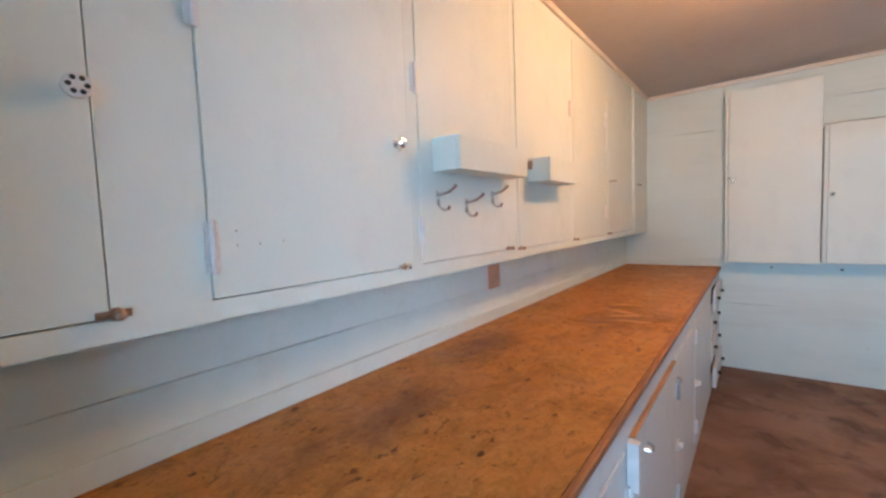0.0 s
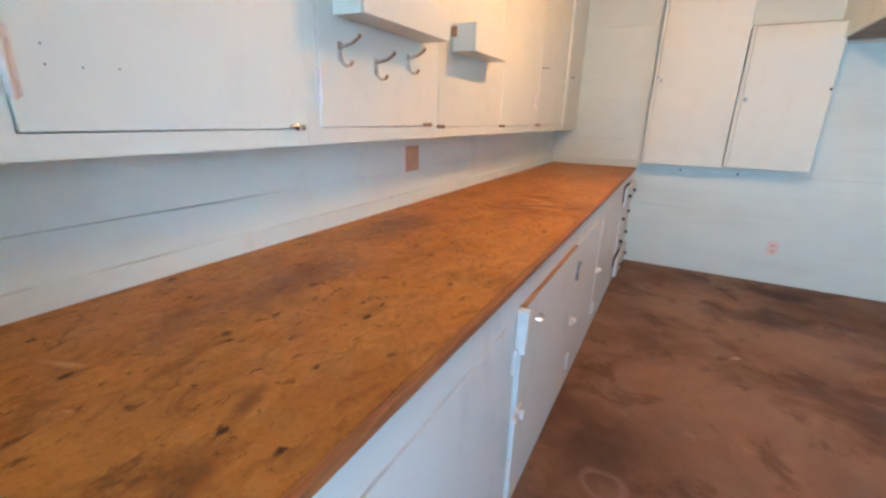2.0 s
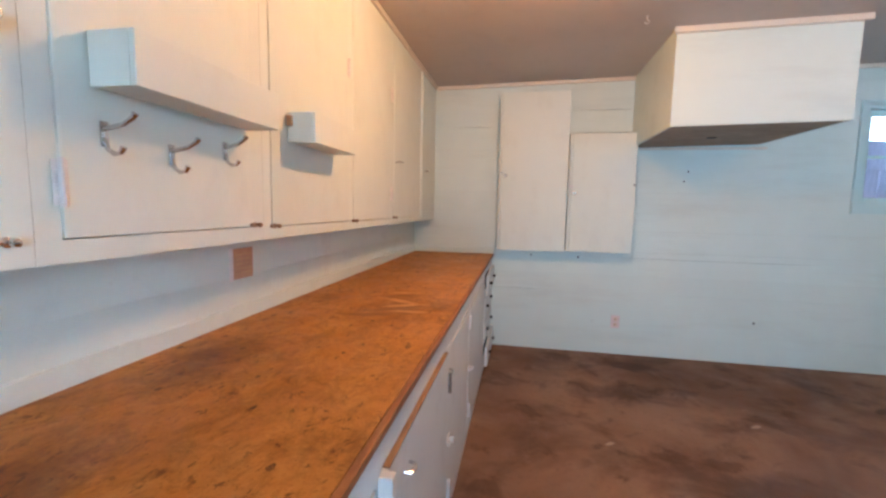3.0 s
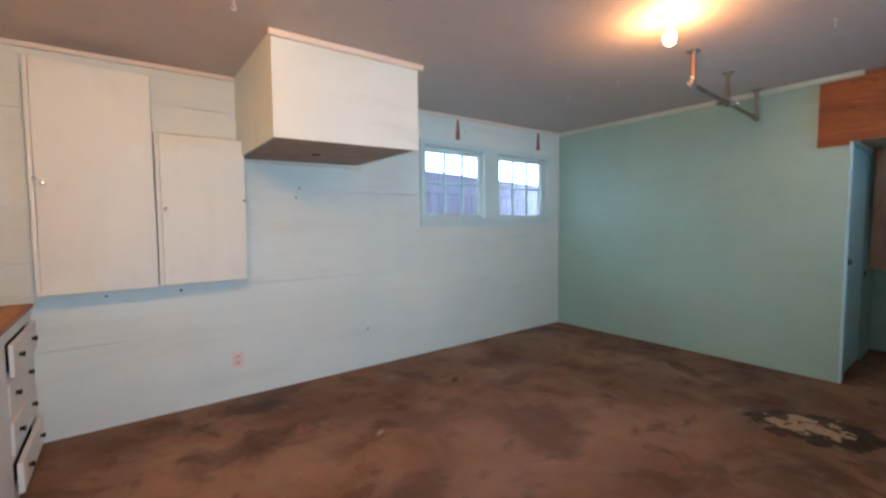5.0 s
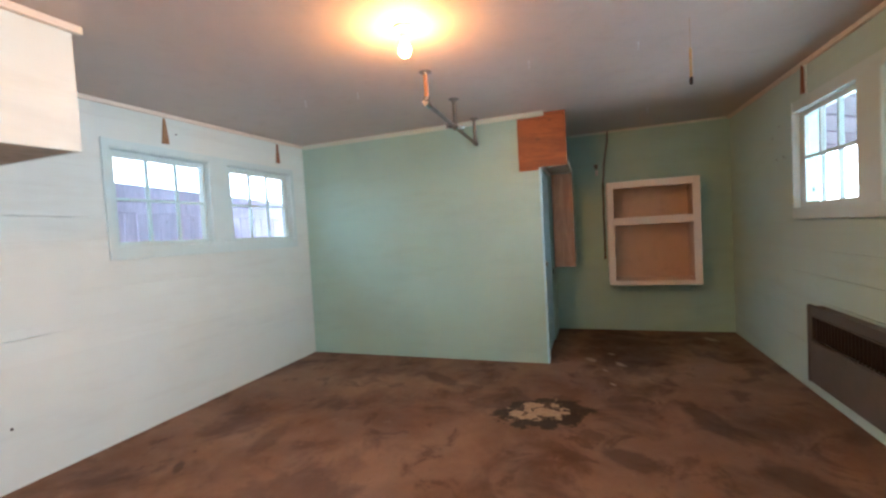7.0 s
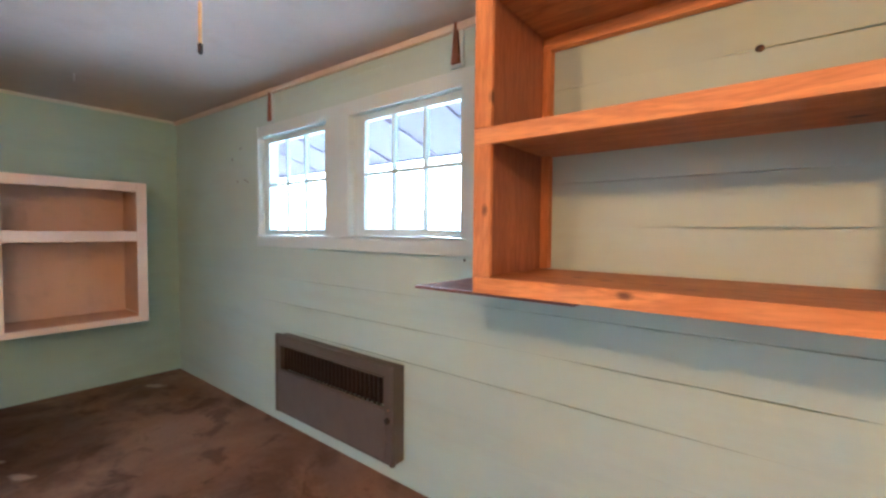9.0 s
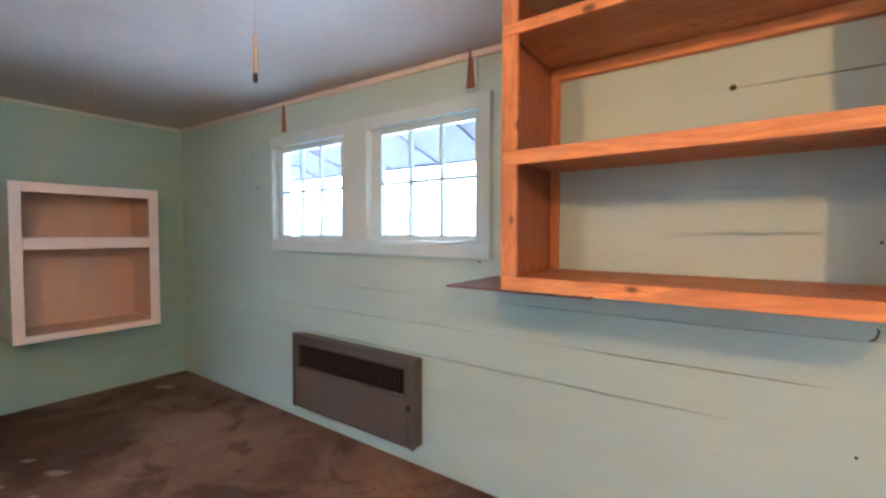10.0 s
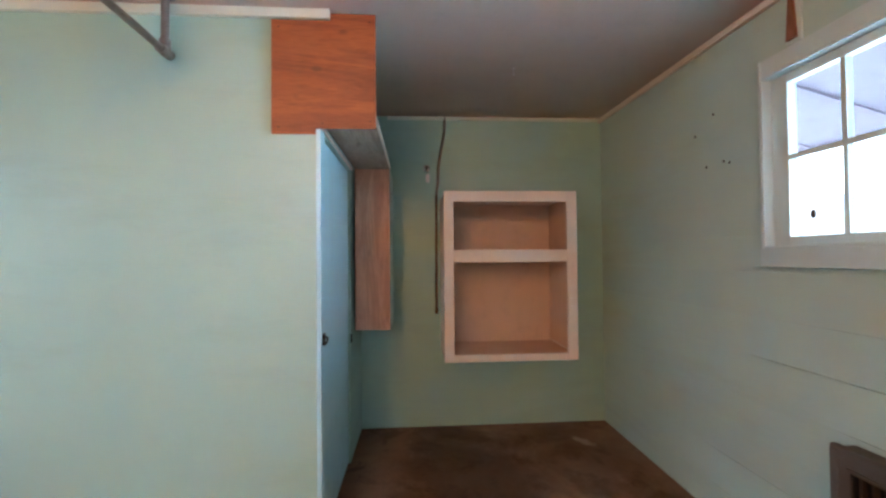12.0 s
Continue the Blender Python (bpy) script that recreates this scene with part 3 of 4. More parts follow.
for dy, dz in ((0.012, 0.045), (-0.035, 0.02), (0.05, 0.03), (0.05, 0.0), (0.10, 0.0), (0.155, 0.003), (0.012, -0.04)):
    if dy > 0:
        lath = bmesh.new()
        lathe(lath, (XU + 0.004, 0.466 + dy, 1.37 + dz), (1, 0, 0), [(0, 0.002), (0.0006, 0.0015)], 8)
        part("screw_hole", lath, GALV, d[1])
turn_latch(d[0], XU + 0.003, 0.305, 1.270, BRASS, 0.95)
turn_latch(d[1], XU + 0.004, 1.018, 1.270, CHROME, 0.8)
bm = bmesh.new()
lathe(bm, (XU + 0.003, 0.276, 1.631), (1, 0, 0), [(0, 0.012), (0.012, 0.009), (0.018, 0.018), (0.030, 0.020), (0.034, 0.016), (0.035, 0.001)], 20)
rosette = part("knob", bm, CERAMIC, d[0], "white round knob with dark petal marks", smooth=True)
bm = bmesh.new()
for k in range(6):
    a = k * math.pi / 3
    lathe(bm, (XU + 0.0375, 0.276 + 0.0115 * math.cos(a), 1.631 + 0.0115 * math.sin(a)), (1, 0, 0), [(0, 0.0042), (0.0012, 0.003)], 8)
part("petal_marks", bm, RUBBER, rosette)
door_knob(d[1], XU + 0.004, 1.006, 1.634, CHROME, 0.016)
bm = boxes((XU + 0.001, XU + 0.006, 1.018, 1.034, 1.615, 1.65), bevel=0.001)
part("strike_plate", bm, CHROME, u1)

u2, d = upper_cabinet(1.063, 1.737, [(1.112, 1.676, 1.270, 2.40, 0.003)], "cream painted wall cabinet door with coat hooks and stub shelf")
hinge(d[0], XU + 0.003, 1.110, 1.375, 0.085)
hinge(d[0], XU + 0.003, 1.096, 1.846, 0.085)
turn_latch(d[0], XU + 0.003, 1.684, 1.274, BRASS, 0.75)
u3, d = upper_cabinet(1.738, 3.142, [(1.785, 2.436, 1.265, 2.40, 0.003), (2.497, 3.116, 1.262, 2.40, 0.003)], "cream painted double wall cabinet with flat doors")
turn_latch(d[0], XU + 0.003, 1.792, 1.266, BRASS, 0.75)
turn_latch(d[1], XU + 0.003, 2.492, 1.264, BRASS, 0.75)
hinge(d[1], XU + 0.003, 3.117, 1.42, 0.08)
hinge(d[1], XU + 0.003, 3.117, 2.05, 0.08)
hinge(d[0], XU + 0.003, 2.437, 2.00, 0.08)
u4, d = upper_cabinet(3.143, 3.915, [(3.180, 3.880, 1.264, 2.40, 0.004)], "cream painted wall cabinet with a metal pull")
turn_latch(d[0], XU + 0.004, 3.172, 1.266, BRASS, 0.75)
bm = bmesh.new()
tube(bm, [(XU + 0.004, 3.205, 1.634), (XU + 0.03, 3.205, 1.636), (XU + 0.036, 3.225, 1.637), (XU + 0.036, 3.285, 1.640)], 0.006, 10)
part("pull", bm, CHROME, d[0], smooth=True)
u5, d = upper_cabinet(3.945, YB, [(3.985, 4.480, 1.30, 2.40, 0.002)], "narrow cream painted wall cabinet in the corner")
door_knob(d[0], XU + 0.002, 4.08, 1.65, CHROME, 0.012)
part("edge_strip", boxes((0.03, XU + 0.016, 3.917, 3.933, 1.246, 2.49), bevel=0.002), CREAM, u4, "proud white edge strip")
# near-black strip stands in for shade in the gap
part("gap_back", boxes((0.01, 0.03, 3.934, 3.944, 1.24, 2.49)), HOLE_SHADE, u5)


def stub_shelf(y0, y1, label):
    """Small closed box shelf fixed to a cupboard door."""
    ob = thing("box_shelf", (XU, y0, 1.565), label, "shelf", "box shelves on the wall cabinets")
    x0, x1, z0, z1 = XU + 0.006, XU + 0.115, 1.565, 1.672
    part("front_board", boxes((x1 - 0.014, x1, y0, y1, z0, z1), bevel=0.002), CREAM, ob)
    part("bottom_board", boxes((x0, x1 - 0.015, y0 + 0.014, y1 - 0.014, z0 + 0.002, z0 + 0.014)), CREAM, ob)
    part("end_board", boxes((x0, x1 - 0.015, y0, y0 + 0.013, z0, z1), bevel=0.0015), CREAM, ob)
    part("end_board", boxes((x0, x1 - 0.015, y1 - 0.013, y1, z0, z1), bevel=0.0015), CREAM, ob)
    return ob


stub_shelf(1.175, 1.655, "cream box shelf fixed to a cabinet door above hooks")
s2 = stub_shelf(1.885, 2.262, "short cream box shelf fixed to a cabinet door")
# small block added to draw a dark patch at the shelf's left end
part("corner_block", boxes((XU + 0.006, XU + 0.03, 1.872, 1.884, 1.622, 1.660), bevel=0.004), BRASS, s2, "small brown block set for a dark patch at the shelf end")


def coat_hook(y, z, lean):
    ob = thing("coat_hook", (XU, y, z - 0.03), "worn chrome double coat hook screwed to a cream cabinet door", "hook", "coat hooks in a row")
    bm = boxes((XU + 0.0035, XU + 0.007, y - 0.009, y + 0.009, z - 0.026, z + 0.026), bevel=0.0015)
    part("plate", bm, CHROME, ob, smooth=True)
    bm = bmesh.new()
    tube(bm, [(XU + 0.006, y, z + 0.012), (XU + 0.022, y + lean * 0.3, z + 0.014), (XU + 0.045, y + lean * 0.7, z + 0.020), (XU + 0.066, y + lean, z + 0.034), (XU + 0.072, y + lean, z + 0.042)], 0.005, 10, [0.006, 0.0055, 0.005, 0.0055, 0.007])
    part("upper_prong", bm, CHROME, ob, smooth=True)
    bm = bmesh.new()
    tube(bm, [(XU + 0.006, y, z - 0.008), (XU + 0.012, y, z - 0.030), (XU + 0.026, y, z - 0.040), (XU + 0.042, y + lean * 0.2, z - 0.036), (XU + 0.048, y + lean * 0.2, z - 0.026)], 0.005, 10, [0.0055, 0.005, 0.005, 0.0055, 0.007])
    part("lower_prong", bm, CHROME, ob, smooth=True)


coat_hook(1.199, 1.478, 0.01)
coat_hook(1.366, 1.455, 0.012)
coat_hook(1.555, 1.490, 0.004)

# counter
ob = thing("countertop", (0, YD, 0.881), "long orange-brown pressed board worktop with dark flecks", "worktop")
part("top_board", boxes((0.001, 0.779, YD + 0.002, YB - 0.001, 0.882, 0.9), bevel=0.0015), COUNTER, ob)
part("front_edging", boxes((0.7795, 0.797, YD + 0.002, YB - 0.001, 0.879, 0.8995), bevel=0.004), EDGING, ob, "darker brown worn front edge")
bm = boxes((0.001, 0.016, YD + 0.002, YB - 0.001, 0.9005, 0.958), bevel=0.003)
solid("backsplash_board", bm, PALE, (0, YD, 0.9), "narrow pale painted board along the back of the worktop", "trim", kind="structure")
bm = boxes((0.017, 0.80, YB - 0.016, YB - 0.001, 0.9005, 0.948), bevel=0.003)
solid("backsplash_board", bm, PALE, (0.017, YB, 0.9), "short pale painted board at the worktop end", "trim", kind="structure")


def base_cabinet(y0, y1, fronts, label):
    """Base unit with inset flat fronts: (kind, left, right, bottom, top, proud)."""
    ob = thing("base_cabinet", (0, y0, 0), label, "cabinet", "painted base cabinets under the worktop")
    holes = [(a - 0.0055, b + 0.0055, lo - 0.0055, hi + 0.0065) for _, a, b, lo, hi, _ in fronts]
    part("face_frame", slab("x", XB - 0.02, XB, cells(y0, y1, 0.0, 0.8805, holes)), BASEP, ob)
    # inside coloured near-black so the front gaps look shaded
    part("carcass", boxes((0.02, XB - 0.021, y0, y0 + 0.012, 0.001, 0.880), (0.02, XB - 0.021, y1 - 0.012, y1, 0.001, 0.880), (0.02, 0.03, y0 + 0.012, y1 - 0.012, 0.001, 0.880), (0.03, XB - 0.021, y0 + 0.012, y1 - 0.012, 0.05, 0.065)), HOLE_SHADE, ob, "cabinet inside coloured near-black for its shade")
    made = []
    for nm, a, b, lo, hi, proud in fronts:
        made.append(part(nm, boxes((XB - 0.018 + min(proud, 0.03), XB + proud, a, b, lo, hi), bevel=0.002), BASEP, ob))
    return ob, made


def cup_pull(parent, x, y, z, material=CHROME):
    bm = bmesh.new()
    tube(bm, [(x, y - 0.022, z), (x + 0.016, y - 0.020, z - 0.002), (x + 0.021, y, z - 0.003), (x + 0.016, y + 0.020, z - 0.002), (x, y + 0.022, z)], 0.005, 8)
    part("pull", bm, material, parent, smooth=True)


b1, d = base_cabinet(YD + 0.002, 1.243, [("door", -0.20, 0.528, 0.09, 0.762, 0.002), ("door", 0.545, 1.222, 0.085, 0.768, 0.003)], "grey-white painted base cabinet with hinged flat doors")
hinge(d[1], XB + 0.003, 0.535, 0.735, 0.085, WHITE)
hinge(d[1], XB + 0.003, 0.535, 0.17, 0.085, WHITE)
turn_latch(d[0], XB + 0.002, 0.44, 0.757, BRASS, 1.1)
hinge(d[1], XB + 0.003, 1.226, 0.63, 0.075, WHITE)
hinge(d[1], XB + 0.003, 1.262, 0.205, 0.075, WHITE)
b2, d = base_cabinet(1.2435, 2.040, [("door", 1.262, 2.012, 0.07, 0.785, 0.014)], "grey-white painted base cabinet door with bare worn top edge")
part("worn_edge", boxes((XB - 0.002, XB + 0.0145, 1.275, 2.0, 0.7855, 0.789)), RAWEDGE, d[0], "bare brown wood edge")
part("stop_block", boxes((XB + 0.002, XB + 0.034, 1.235, 1.262, 0.655, 0.79), bevel=0.003), WHITE, b2, "white painted wooden block")
cup_pull(d[0], XB + 0.014, 1.414, 0.70)
turn_latch(d[0], XB + 0.014, 1.268, 0.43, WHITE, 1.6)
hinge(d[0], XB + 0.014, 2.02, 0.66, 0.075, CHROME)
b3, d = base_cabinet(2.0405, 2.745, [("door", 2.058, 2.725, 0.07, 0.775, 0.004)], "grey-white painted base cabinet with a single door")
turn_latch(d[0], XB + 0.004, 2.085, 0.39, WHITE, 1.5)
hinge(d[0], XB + 0.004, 2.10, 0.155, 0.08, WHITE)
cup_pull(d[0], XB + 0.004, 2.06, 0.69)
b4, d = base_cabinet(2.7455, 3.74, [("door", 2.765, 3.70, 0.07, 0.775, 0.003)], "grey-white painted base cabinet beside a drawer stack")
turn_latch(d[0], XB + 0.003, 2.79, 0.425, WHITE, 1.4)
hinge(d[0], XB + 0.003, 2.757, 0.70, 0.07, WHITE)
hinge(d[0], XB + 0.003, 2.80, 0.16, 0.07, WHITE)
b5, d = base_cabinet(3.7405, YB - 0.001, [("drawer", 3.78, 4.44, 0.64, 0.80, 0.028), ("drawer", 3.78, 4.44, 0.44, 0.61, 0.006), ("drawer", 3.78, 4.44, 0.25, 0.41, 0.012), ("drawer", 3.78, 4.44, 0.05, 0.205, 0.036)],
                     "grey-white painted drawer stack with crooked drawers")
for dr, z in zip(d, (0.72, 0.525, 0.33, 0.13)):
    for y in (3.92, 4.30):
        bm = bmesh.new()
        px = max(v.co.x for v in dr.data.vertices)
        lathe(bm, (px, y, z), (1, 0, 0), [(0, 0.014), (0.006, 0.008), (0.016, 0.016), (0.022, 0.012), (0.024, 0.001)], 14)
        part("knob", bm, IRON, dr, "dark iron knob", smooth=True)

# notice on the wall
ob = thing("paper_notice", (0.001, 1.817, 1.055), "small orange-brown paper notice pinned to the wall", "notice")
part("sheet", boxes((0.0015, 0.003, 1.838, 1.953, 1.055, 1.172)), PAPER, ob)
part("white_margin", boxes((0.0015, 0.0035, 1.817, 1.837, 1.050, 1.174)), WHITE, ob, "white paper margin")
for k in range(5):
    part("text_bar", boxes((0.003, 0.0036, 1.852, 1.94, 1.075 + k * 0.018, 1.078 + k * 0.018)), CORD, ob)

# ---- north side ----


def wall_cupboard(x0, x1, z0, z1, knob_x, knob_z, label):
    y = 4.342
    ob = thing("wall_cupboard", (x0, YB, z0), label, "cabinet", "flat cupboards on the board wall")
    part("carcass", boxes((x0 + 0.004, x1 - 0.004, y + 0.0225, YB - 0.001, z0 + 0.003, z1 - 0.003), bevel=0.002), CREAM, ob)
    part("stile", boxes((x0, x0 + 0.022, y + 0.004, y + 0.022, z0, z1), bevel=0.002), CREAM, ob)
    dr = part("door", boxes((x0 + 0.027, x1 - 0.004, y, y + 0.021, z0 + 0.002, z1 - 0.002), bevel=0.003), CREAM, ob)
    door_knob(dr, knob_x, y, knob_z, CHROME, 0.015, (0, -1, 0))
    return ob, dr


c1, dr = wall_cupboard(0.830, 1.440, 0.955, 2.368, 0.892, 1.636, "tall cream painted cupboard hung on the board wall")
bm = boxes((0.845, 0.870, 4.328, 4.342, 1.655, 1.667), bevel=0.002)
part("catch", bm, CHROME, c1)
c2, dr = wall_cupboard(1.446, 2.008, 0.965, 2.005, 1.495, 1.487, "shorter cream painted cupboard hung on the board wall")
bm = boxes((1.445, 1.485, 4.326, 4.342, 1.535, 1.552), bevel=0.003)
part("catch", bm, WHITE, c2)
bm = bmesh.new()
lathe(bm, (1.995, 4.342, 1.56), (0, -1, 0), [(0, 0.009), (0.01, 0.008), (0.012, 0.001)], 10)
part("stop_button", bm, IRON, c2)

# bulkhead box hung from the ceiling
ob = thing("ceiling_bulkhead", (1.985, YB, 1.895), "pale mint boxed bulkhead hanging below the ceiling", "bulkhead", kind="structure")
bm = bmesh.new()
loft_box(bm, [(1.985, 3.50, 1.895), (3.016, 3.50, 1.918), (3.016, 3.518, 1.918), (1.985, 3.518, 1.895)], [(1.985, 3.50, ceil(1.985)), (3.016, 3.50, ceil(3.016)), (3.016, 3.518, ceil(3.016)), (1.985, 3.518, ceil(1.985))])
part("front_panel", bm, PALE, ob)
for xa, za in ((1.987, 1.897), (2.998, 1.919)):
    part("side_panel", boxes((xa, xa + 0.016, 3.519, YB - 0.001, za, ceil(xa))), PALE, ob)
# brown colour stands in for shade and bounced floor light underneath
bm = bmesh.new()
loft_box(bm, [(1.989, 3.519, 1.899), (3.012, 3.519, 1.921), (3.012, YB - 0.001, 1.921), (1.989, YB - 0.001, 1.899)], [(1.989, 3.519, 1.911), (3.012, 3.519, 1.933), (3.012, YB - 0.001, 1.933), (1.989, YB - 0.001, 1.911)])
part("bottom_panel", bm, GREYWOOD, ob, "underside board coloured brown for shade and floor bounce")
bm = bmesh.new()
lathe(bm, (2.45, 4.05, 1.908), (0, 0, -1), [(0, 0.035), (0.006, 0.033), (0.007, 0.001)], 16)
part("round_plate", bm, IRON, ob)
part("wall_cleat", boxes((2.05, 3.06, YB - 0.022, YB - 0.001, 1.876, 1.898), bevel=0.003), TRIM, ob, "cream wooden cleat")

ob = thing("power_outlet", (1.94, YB, 0.25), "pinkish white double power outlet on the board wall", "outlet")
part("cover_plate", boxes((1.901, 1.979, YB - 0.007, YB - 0.0005, 0.248, 0.368), bevel=0.002), PINKISH, ob)
for z in (0.283, 0.333):
    sock = part("socket", boxes((1.924, 1.956, YB - 0.009, YB - 0.0065, z - 0.014, z + 0.014), bevel=0.001), TAN, ob, "worn brownish socket face")
    for dx in (-0.006, 0.006):
        part("slot", boxes((1.940 + dx - 0.0012, 1.940 + dx + 0.0012, YB - 0.0095, YB - 0.0085, z - 0.005, z + 0.006)), HOLE_SHADE, sock)


def wedge(name, x, z0, z1, half, y, s, plate, material, label):
    ob = thing(name, (x, y, z0), label, "bracket", "wooden wedges over the windows")
    if plate:
        ya, yb = sorted((y + s * 0.0005, y + s * 0.012))
        part("plate", boxes((x - half - 0.014, x + half + 0.012, ya, yb, z0 - 0.018, z1 + 0.012), bevel=0.002), SASH, ob)
    yo = y + s * (0.013 if plate else 0.001)
    bm = bmesh.new()
    f = [bm.verts.new((x + dx, yo, z)) for dx, z in ((-half, z0), (half, z0), (0.006, z1), (-0.006, z1))]
    b = [bm.verts.new((x + dx, yo + s * 0.014, z)) for dx, z in ((-half, z0), (half, z0), (0.006, z1), (-0.006, z1))]
    bm.faces.new(f), bm.faces.new(b[::-1])
    for i in range(4):
        bm.faces.new((f[i], f[(i + 1) % 4], b[(i + 1) % 4], b[i]))
    part("wedge", bm, material, ob)


wedge("wood_wedge", 4.225, 2.30, 2.51, 0.030, YB, -1, False, RAWEDGE, "orange-brown wooden wedge fixed above a window")
wedge("wood_wedge", 5.570, 2.32, 2.535, 0.026, YB, -1, False, WEDGE, "dark brown wooden wedge fixed above a window")
wedge("wood_wedge", 5.70, 2.335, 2.555, 0.022, YD, 1, True, WEDGE, "dark brown wooden wedge fixed above a window")
wedge("wood_wedge", 3.915, 2.345, 2.56, 0.026, YD, 1, True, WEDGE, "dark brown wooden wedge on a pale plate")

# ---- ceiling fittings ----


def bulb_lamp(x, y, watts, label):
    z = ceil(x)
    ob = thing("bare_bulb_lamp", (x, y, z), label, "lamp", "bare ceiling bulbs")
    bm = bmesh.new()
    lathe(bm, (x, y, z), (0, 0, -1), [(0, 0.062), (0.010, 0.060), (0.020, 0.045), (0.028, 0.028), (0.055, 0.024), (0.058, 0.018)], 24)
    part("socket", bm, CERAMIC, ob, "white porcelain lamp holder", smooth=True)
    bm = bmesh.new()
    lathe(bm, (x, y, z - 0.056), (0, 0, -1), [(0, 0.013), (0.015, 0.015), (0.035, 0.026), (0.055, 0.033), (0.075, 0.033), (0.092, 0.024), (0.101, 0.010), (0.103, 0.001)], 24)
    part("bulb", bm, LIT, ob, "glowing warm glass bulb", smooth=True)
    glow = new("bulb_light", bpy.data.lights.new("bulb_light", "POINT"))
    glow.data.energy, glow.data.color, glow.data.shadow_soft_size = watts, BULB_COLOR, 0.053
    glow.data.use_soft_falloff = False
    glow.location = (x, y, z - 0.135)


bulb_lamp(3.79, 2.07, BULB_WATTS, "bare glowing bulb in a white ceiling holder")
bulb_lamp(1.24, 2.26, BULB_WATTS_WEST, "bare glowing bulb in a white ceiling holder above the counter side")

ob = thing("ceiling_pipe_rack", (4.45, 2.21, 2.33), "steel pipe hanger with three flanged drops from the ceiling", "pipe")
drops = ((4.45, 2.21, COPPER), (5.17, 2.235, GALV), (5.93, 2.26, GALV))
for x, y, m in drops:
    bm = bmesh.new()
    lathe(bm, (x, y, ceil(x)), (0, 0, -1), [(0, 0.045), (0.006, 0.044), (0.009, 0.026), (0.024, 0.022)], 18)
    part("flange", bm, GALV, ob, smooth=True)
    bm = bmesh.new()
    tube(bm, [(x, y, ceil(x) - 0.02), (x, y, 2.345)], 0.0165, 14)
    part("drop_pipe", bm, m, ob, smooth=True)
    bm = bmesh.new()
    lathe(bm, (x, y, 2.385), (0, 0, -1), [(0, 0.018), (0.002, 0.023), (0.05, 0.024), (0.06, 0.022), (0.074, 0.012)], 14)
    tube(bm, [(x - 0.04, y - 0.001, 2.333), (x - 0.02, y - 0.001, 2.333), (x + 0.04, y + 0.001, 2.333)], 0.0225, 14)
    part("fitting", bm, CHROME if x < 5 else GALV, ob, smooth=True)
bm = bmesh.new()
tube(bm, [(4.45, 2.21, 2.333), (5.17, 2.235, 2.333), (5.975, 2.262, 2.333)], 0.0155, 14)
part("cross_pipe", bm, GALV, ob, smooth=True)
bm = bmesh.new()
tube(bm, [(5.17, 2.235, 2.333), (5.12, 2.195, 2.31), (5.09, 2.17, 2.302)], 0.014, 12)
part("stub", bm, CHROME, ob, smooth=True)
bm = bmesh.new()
tube(bm, [(5.105, 2.285, 2.333), (5.17, 2.235, 2.333), (5.235, 2.185, 2.333)], 0.0215, 14)
lathe(bm, (5.17, 2.235, 2.372), (0, 0, -1), [(0, 0.018), (0.002, 0.027), (0.06, 0.028), (0.07, 0.018)], 14)
part("cross_fitting", bm, CHROME, ob, "bright worn steel cross fitting", smooth=True)


def ceiling_hook(x, y, size=1.0):
    z = ceil(x)
    bm = bmesh.new()
    lathe(bm, (x, y, z), (0, 0, -1), [(0, 0.008 * size), (0.002, 0.008 * size), (0.003, 0.003)], 10)
    pts = [(x, y, z - 0.002), (x, y, z - 0.018 * size)]
    pts += [(x + 0.010 * size * math.sin(a), y, z - 0.028 * size + 0.010 * size * math.cos(a)) for a in (0.2, 0.9, 1.6, 2.4, 3.2, 4.0, 4.7)]
    tube(bm, pts, 0.0024 * size, 8)
    solid("ceiling_hook", bm, WHITE, (x, y, z), "small white screw hook in the ceiling", "hook", "screw hooks in the ceiling", smooth=True)


for x, y in ((4.60, 2.85), (4.56, 3.32), (4.63, 1.51), (4.66, 0.82), (1.75, 3.29), (6.6, 0.55), (2.9, 1.2)):
    ceiling_hook(x, y, 1.2)
ceiling_hook(1.745, 2.82, 2.0)
bm = bmesh.new()
tube(bm, [(1.75, 2.82, ceil(1.75) - 0.006), (2.05, 2.815, ceil(2.05) - 0.008), (2.40, 2.81, ceil(2.4) - 0.005)], 0.0024, 8)
solid("ceiling_wire", bm, GALV, (1.75, 2.82, ceil(1.75)), "thin dark wire stapled along the ceiling", "wire")
ob = thing("hanging_cord", (4.418, 0.579, ceil(4.42)), "yellowed cord hanging from the ceiling with a black end", "cord")
bm = bmesh.new()
tube(bm, [(4.418, 0.579, ceil(4.42) - 0.001), (4.418, 0.579, 2.38)], 0.0015, 6)
part("string", bm, CORD, ob)
bm = bmesh.new()
tube(bm, [(4.418, 0.579, 2.385), (4.418, 0.579, 2.38), (4.418, 0.579, 2.22)], 0.007, 10, [0.003, 0.007, 0.007])
part("handle", bm, CORD, ob, "yellowed wooden pull", smooth=True)
bm = bmesh.new()
lathe(bm, (4.418, 0.579, 2.222), (0, 0, -1), [(0, 0.008), (0.004, 0.010), (0.036, 0.010), (0.042, 0.004)], 12)
part("end_cap", bm, RUBBER, ob, "black rubber end", smooth=True)

# ---- closet corner and alcove ----
# door and its casings carry the daylight in their blue colour
ob = thing("door_1", (6.15, YS, 0.0), "closed painted closet door, blue window daylight put into its colour", "door", kind="structure")
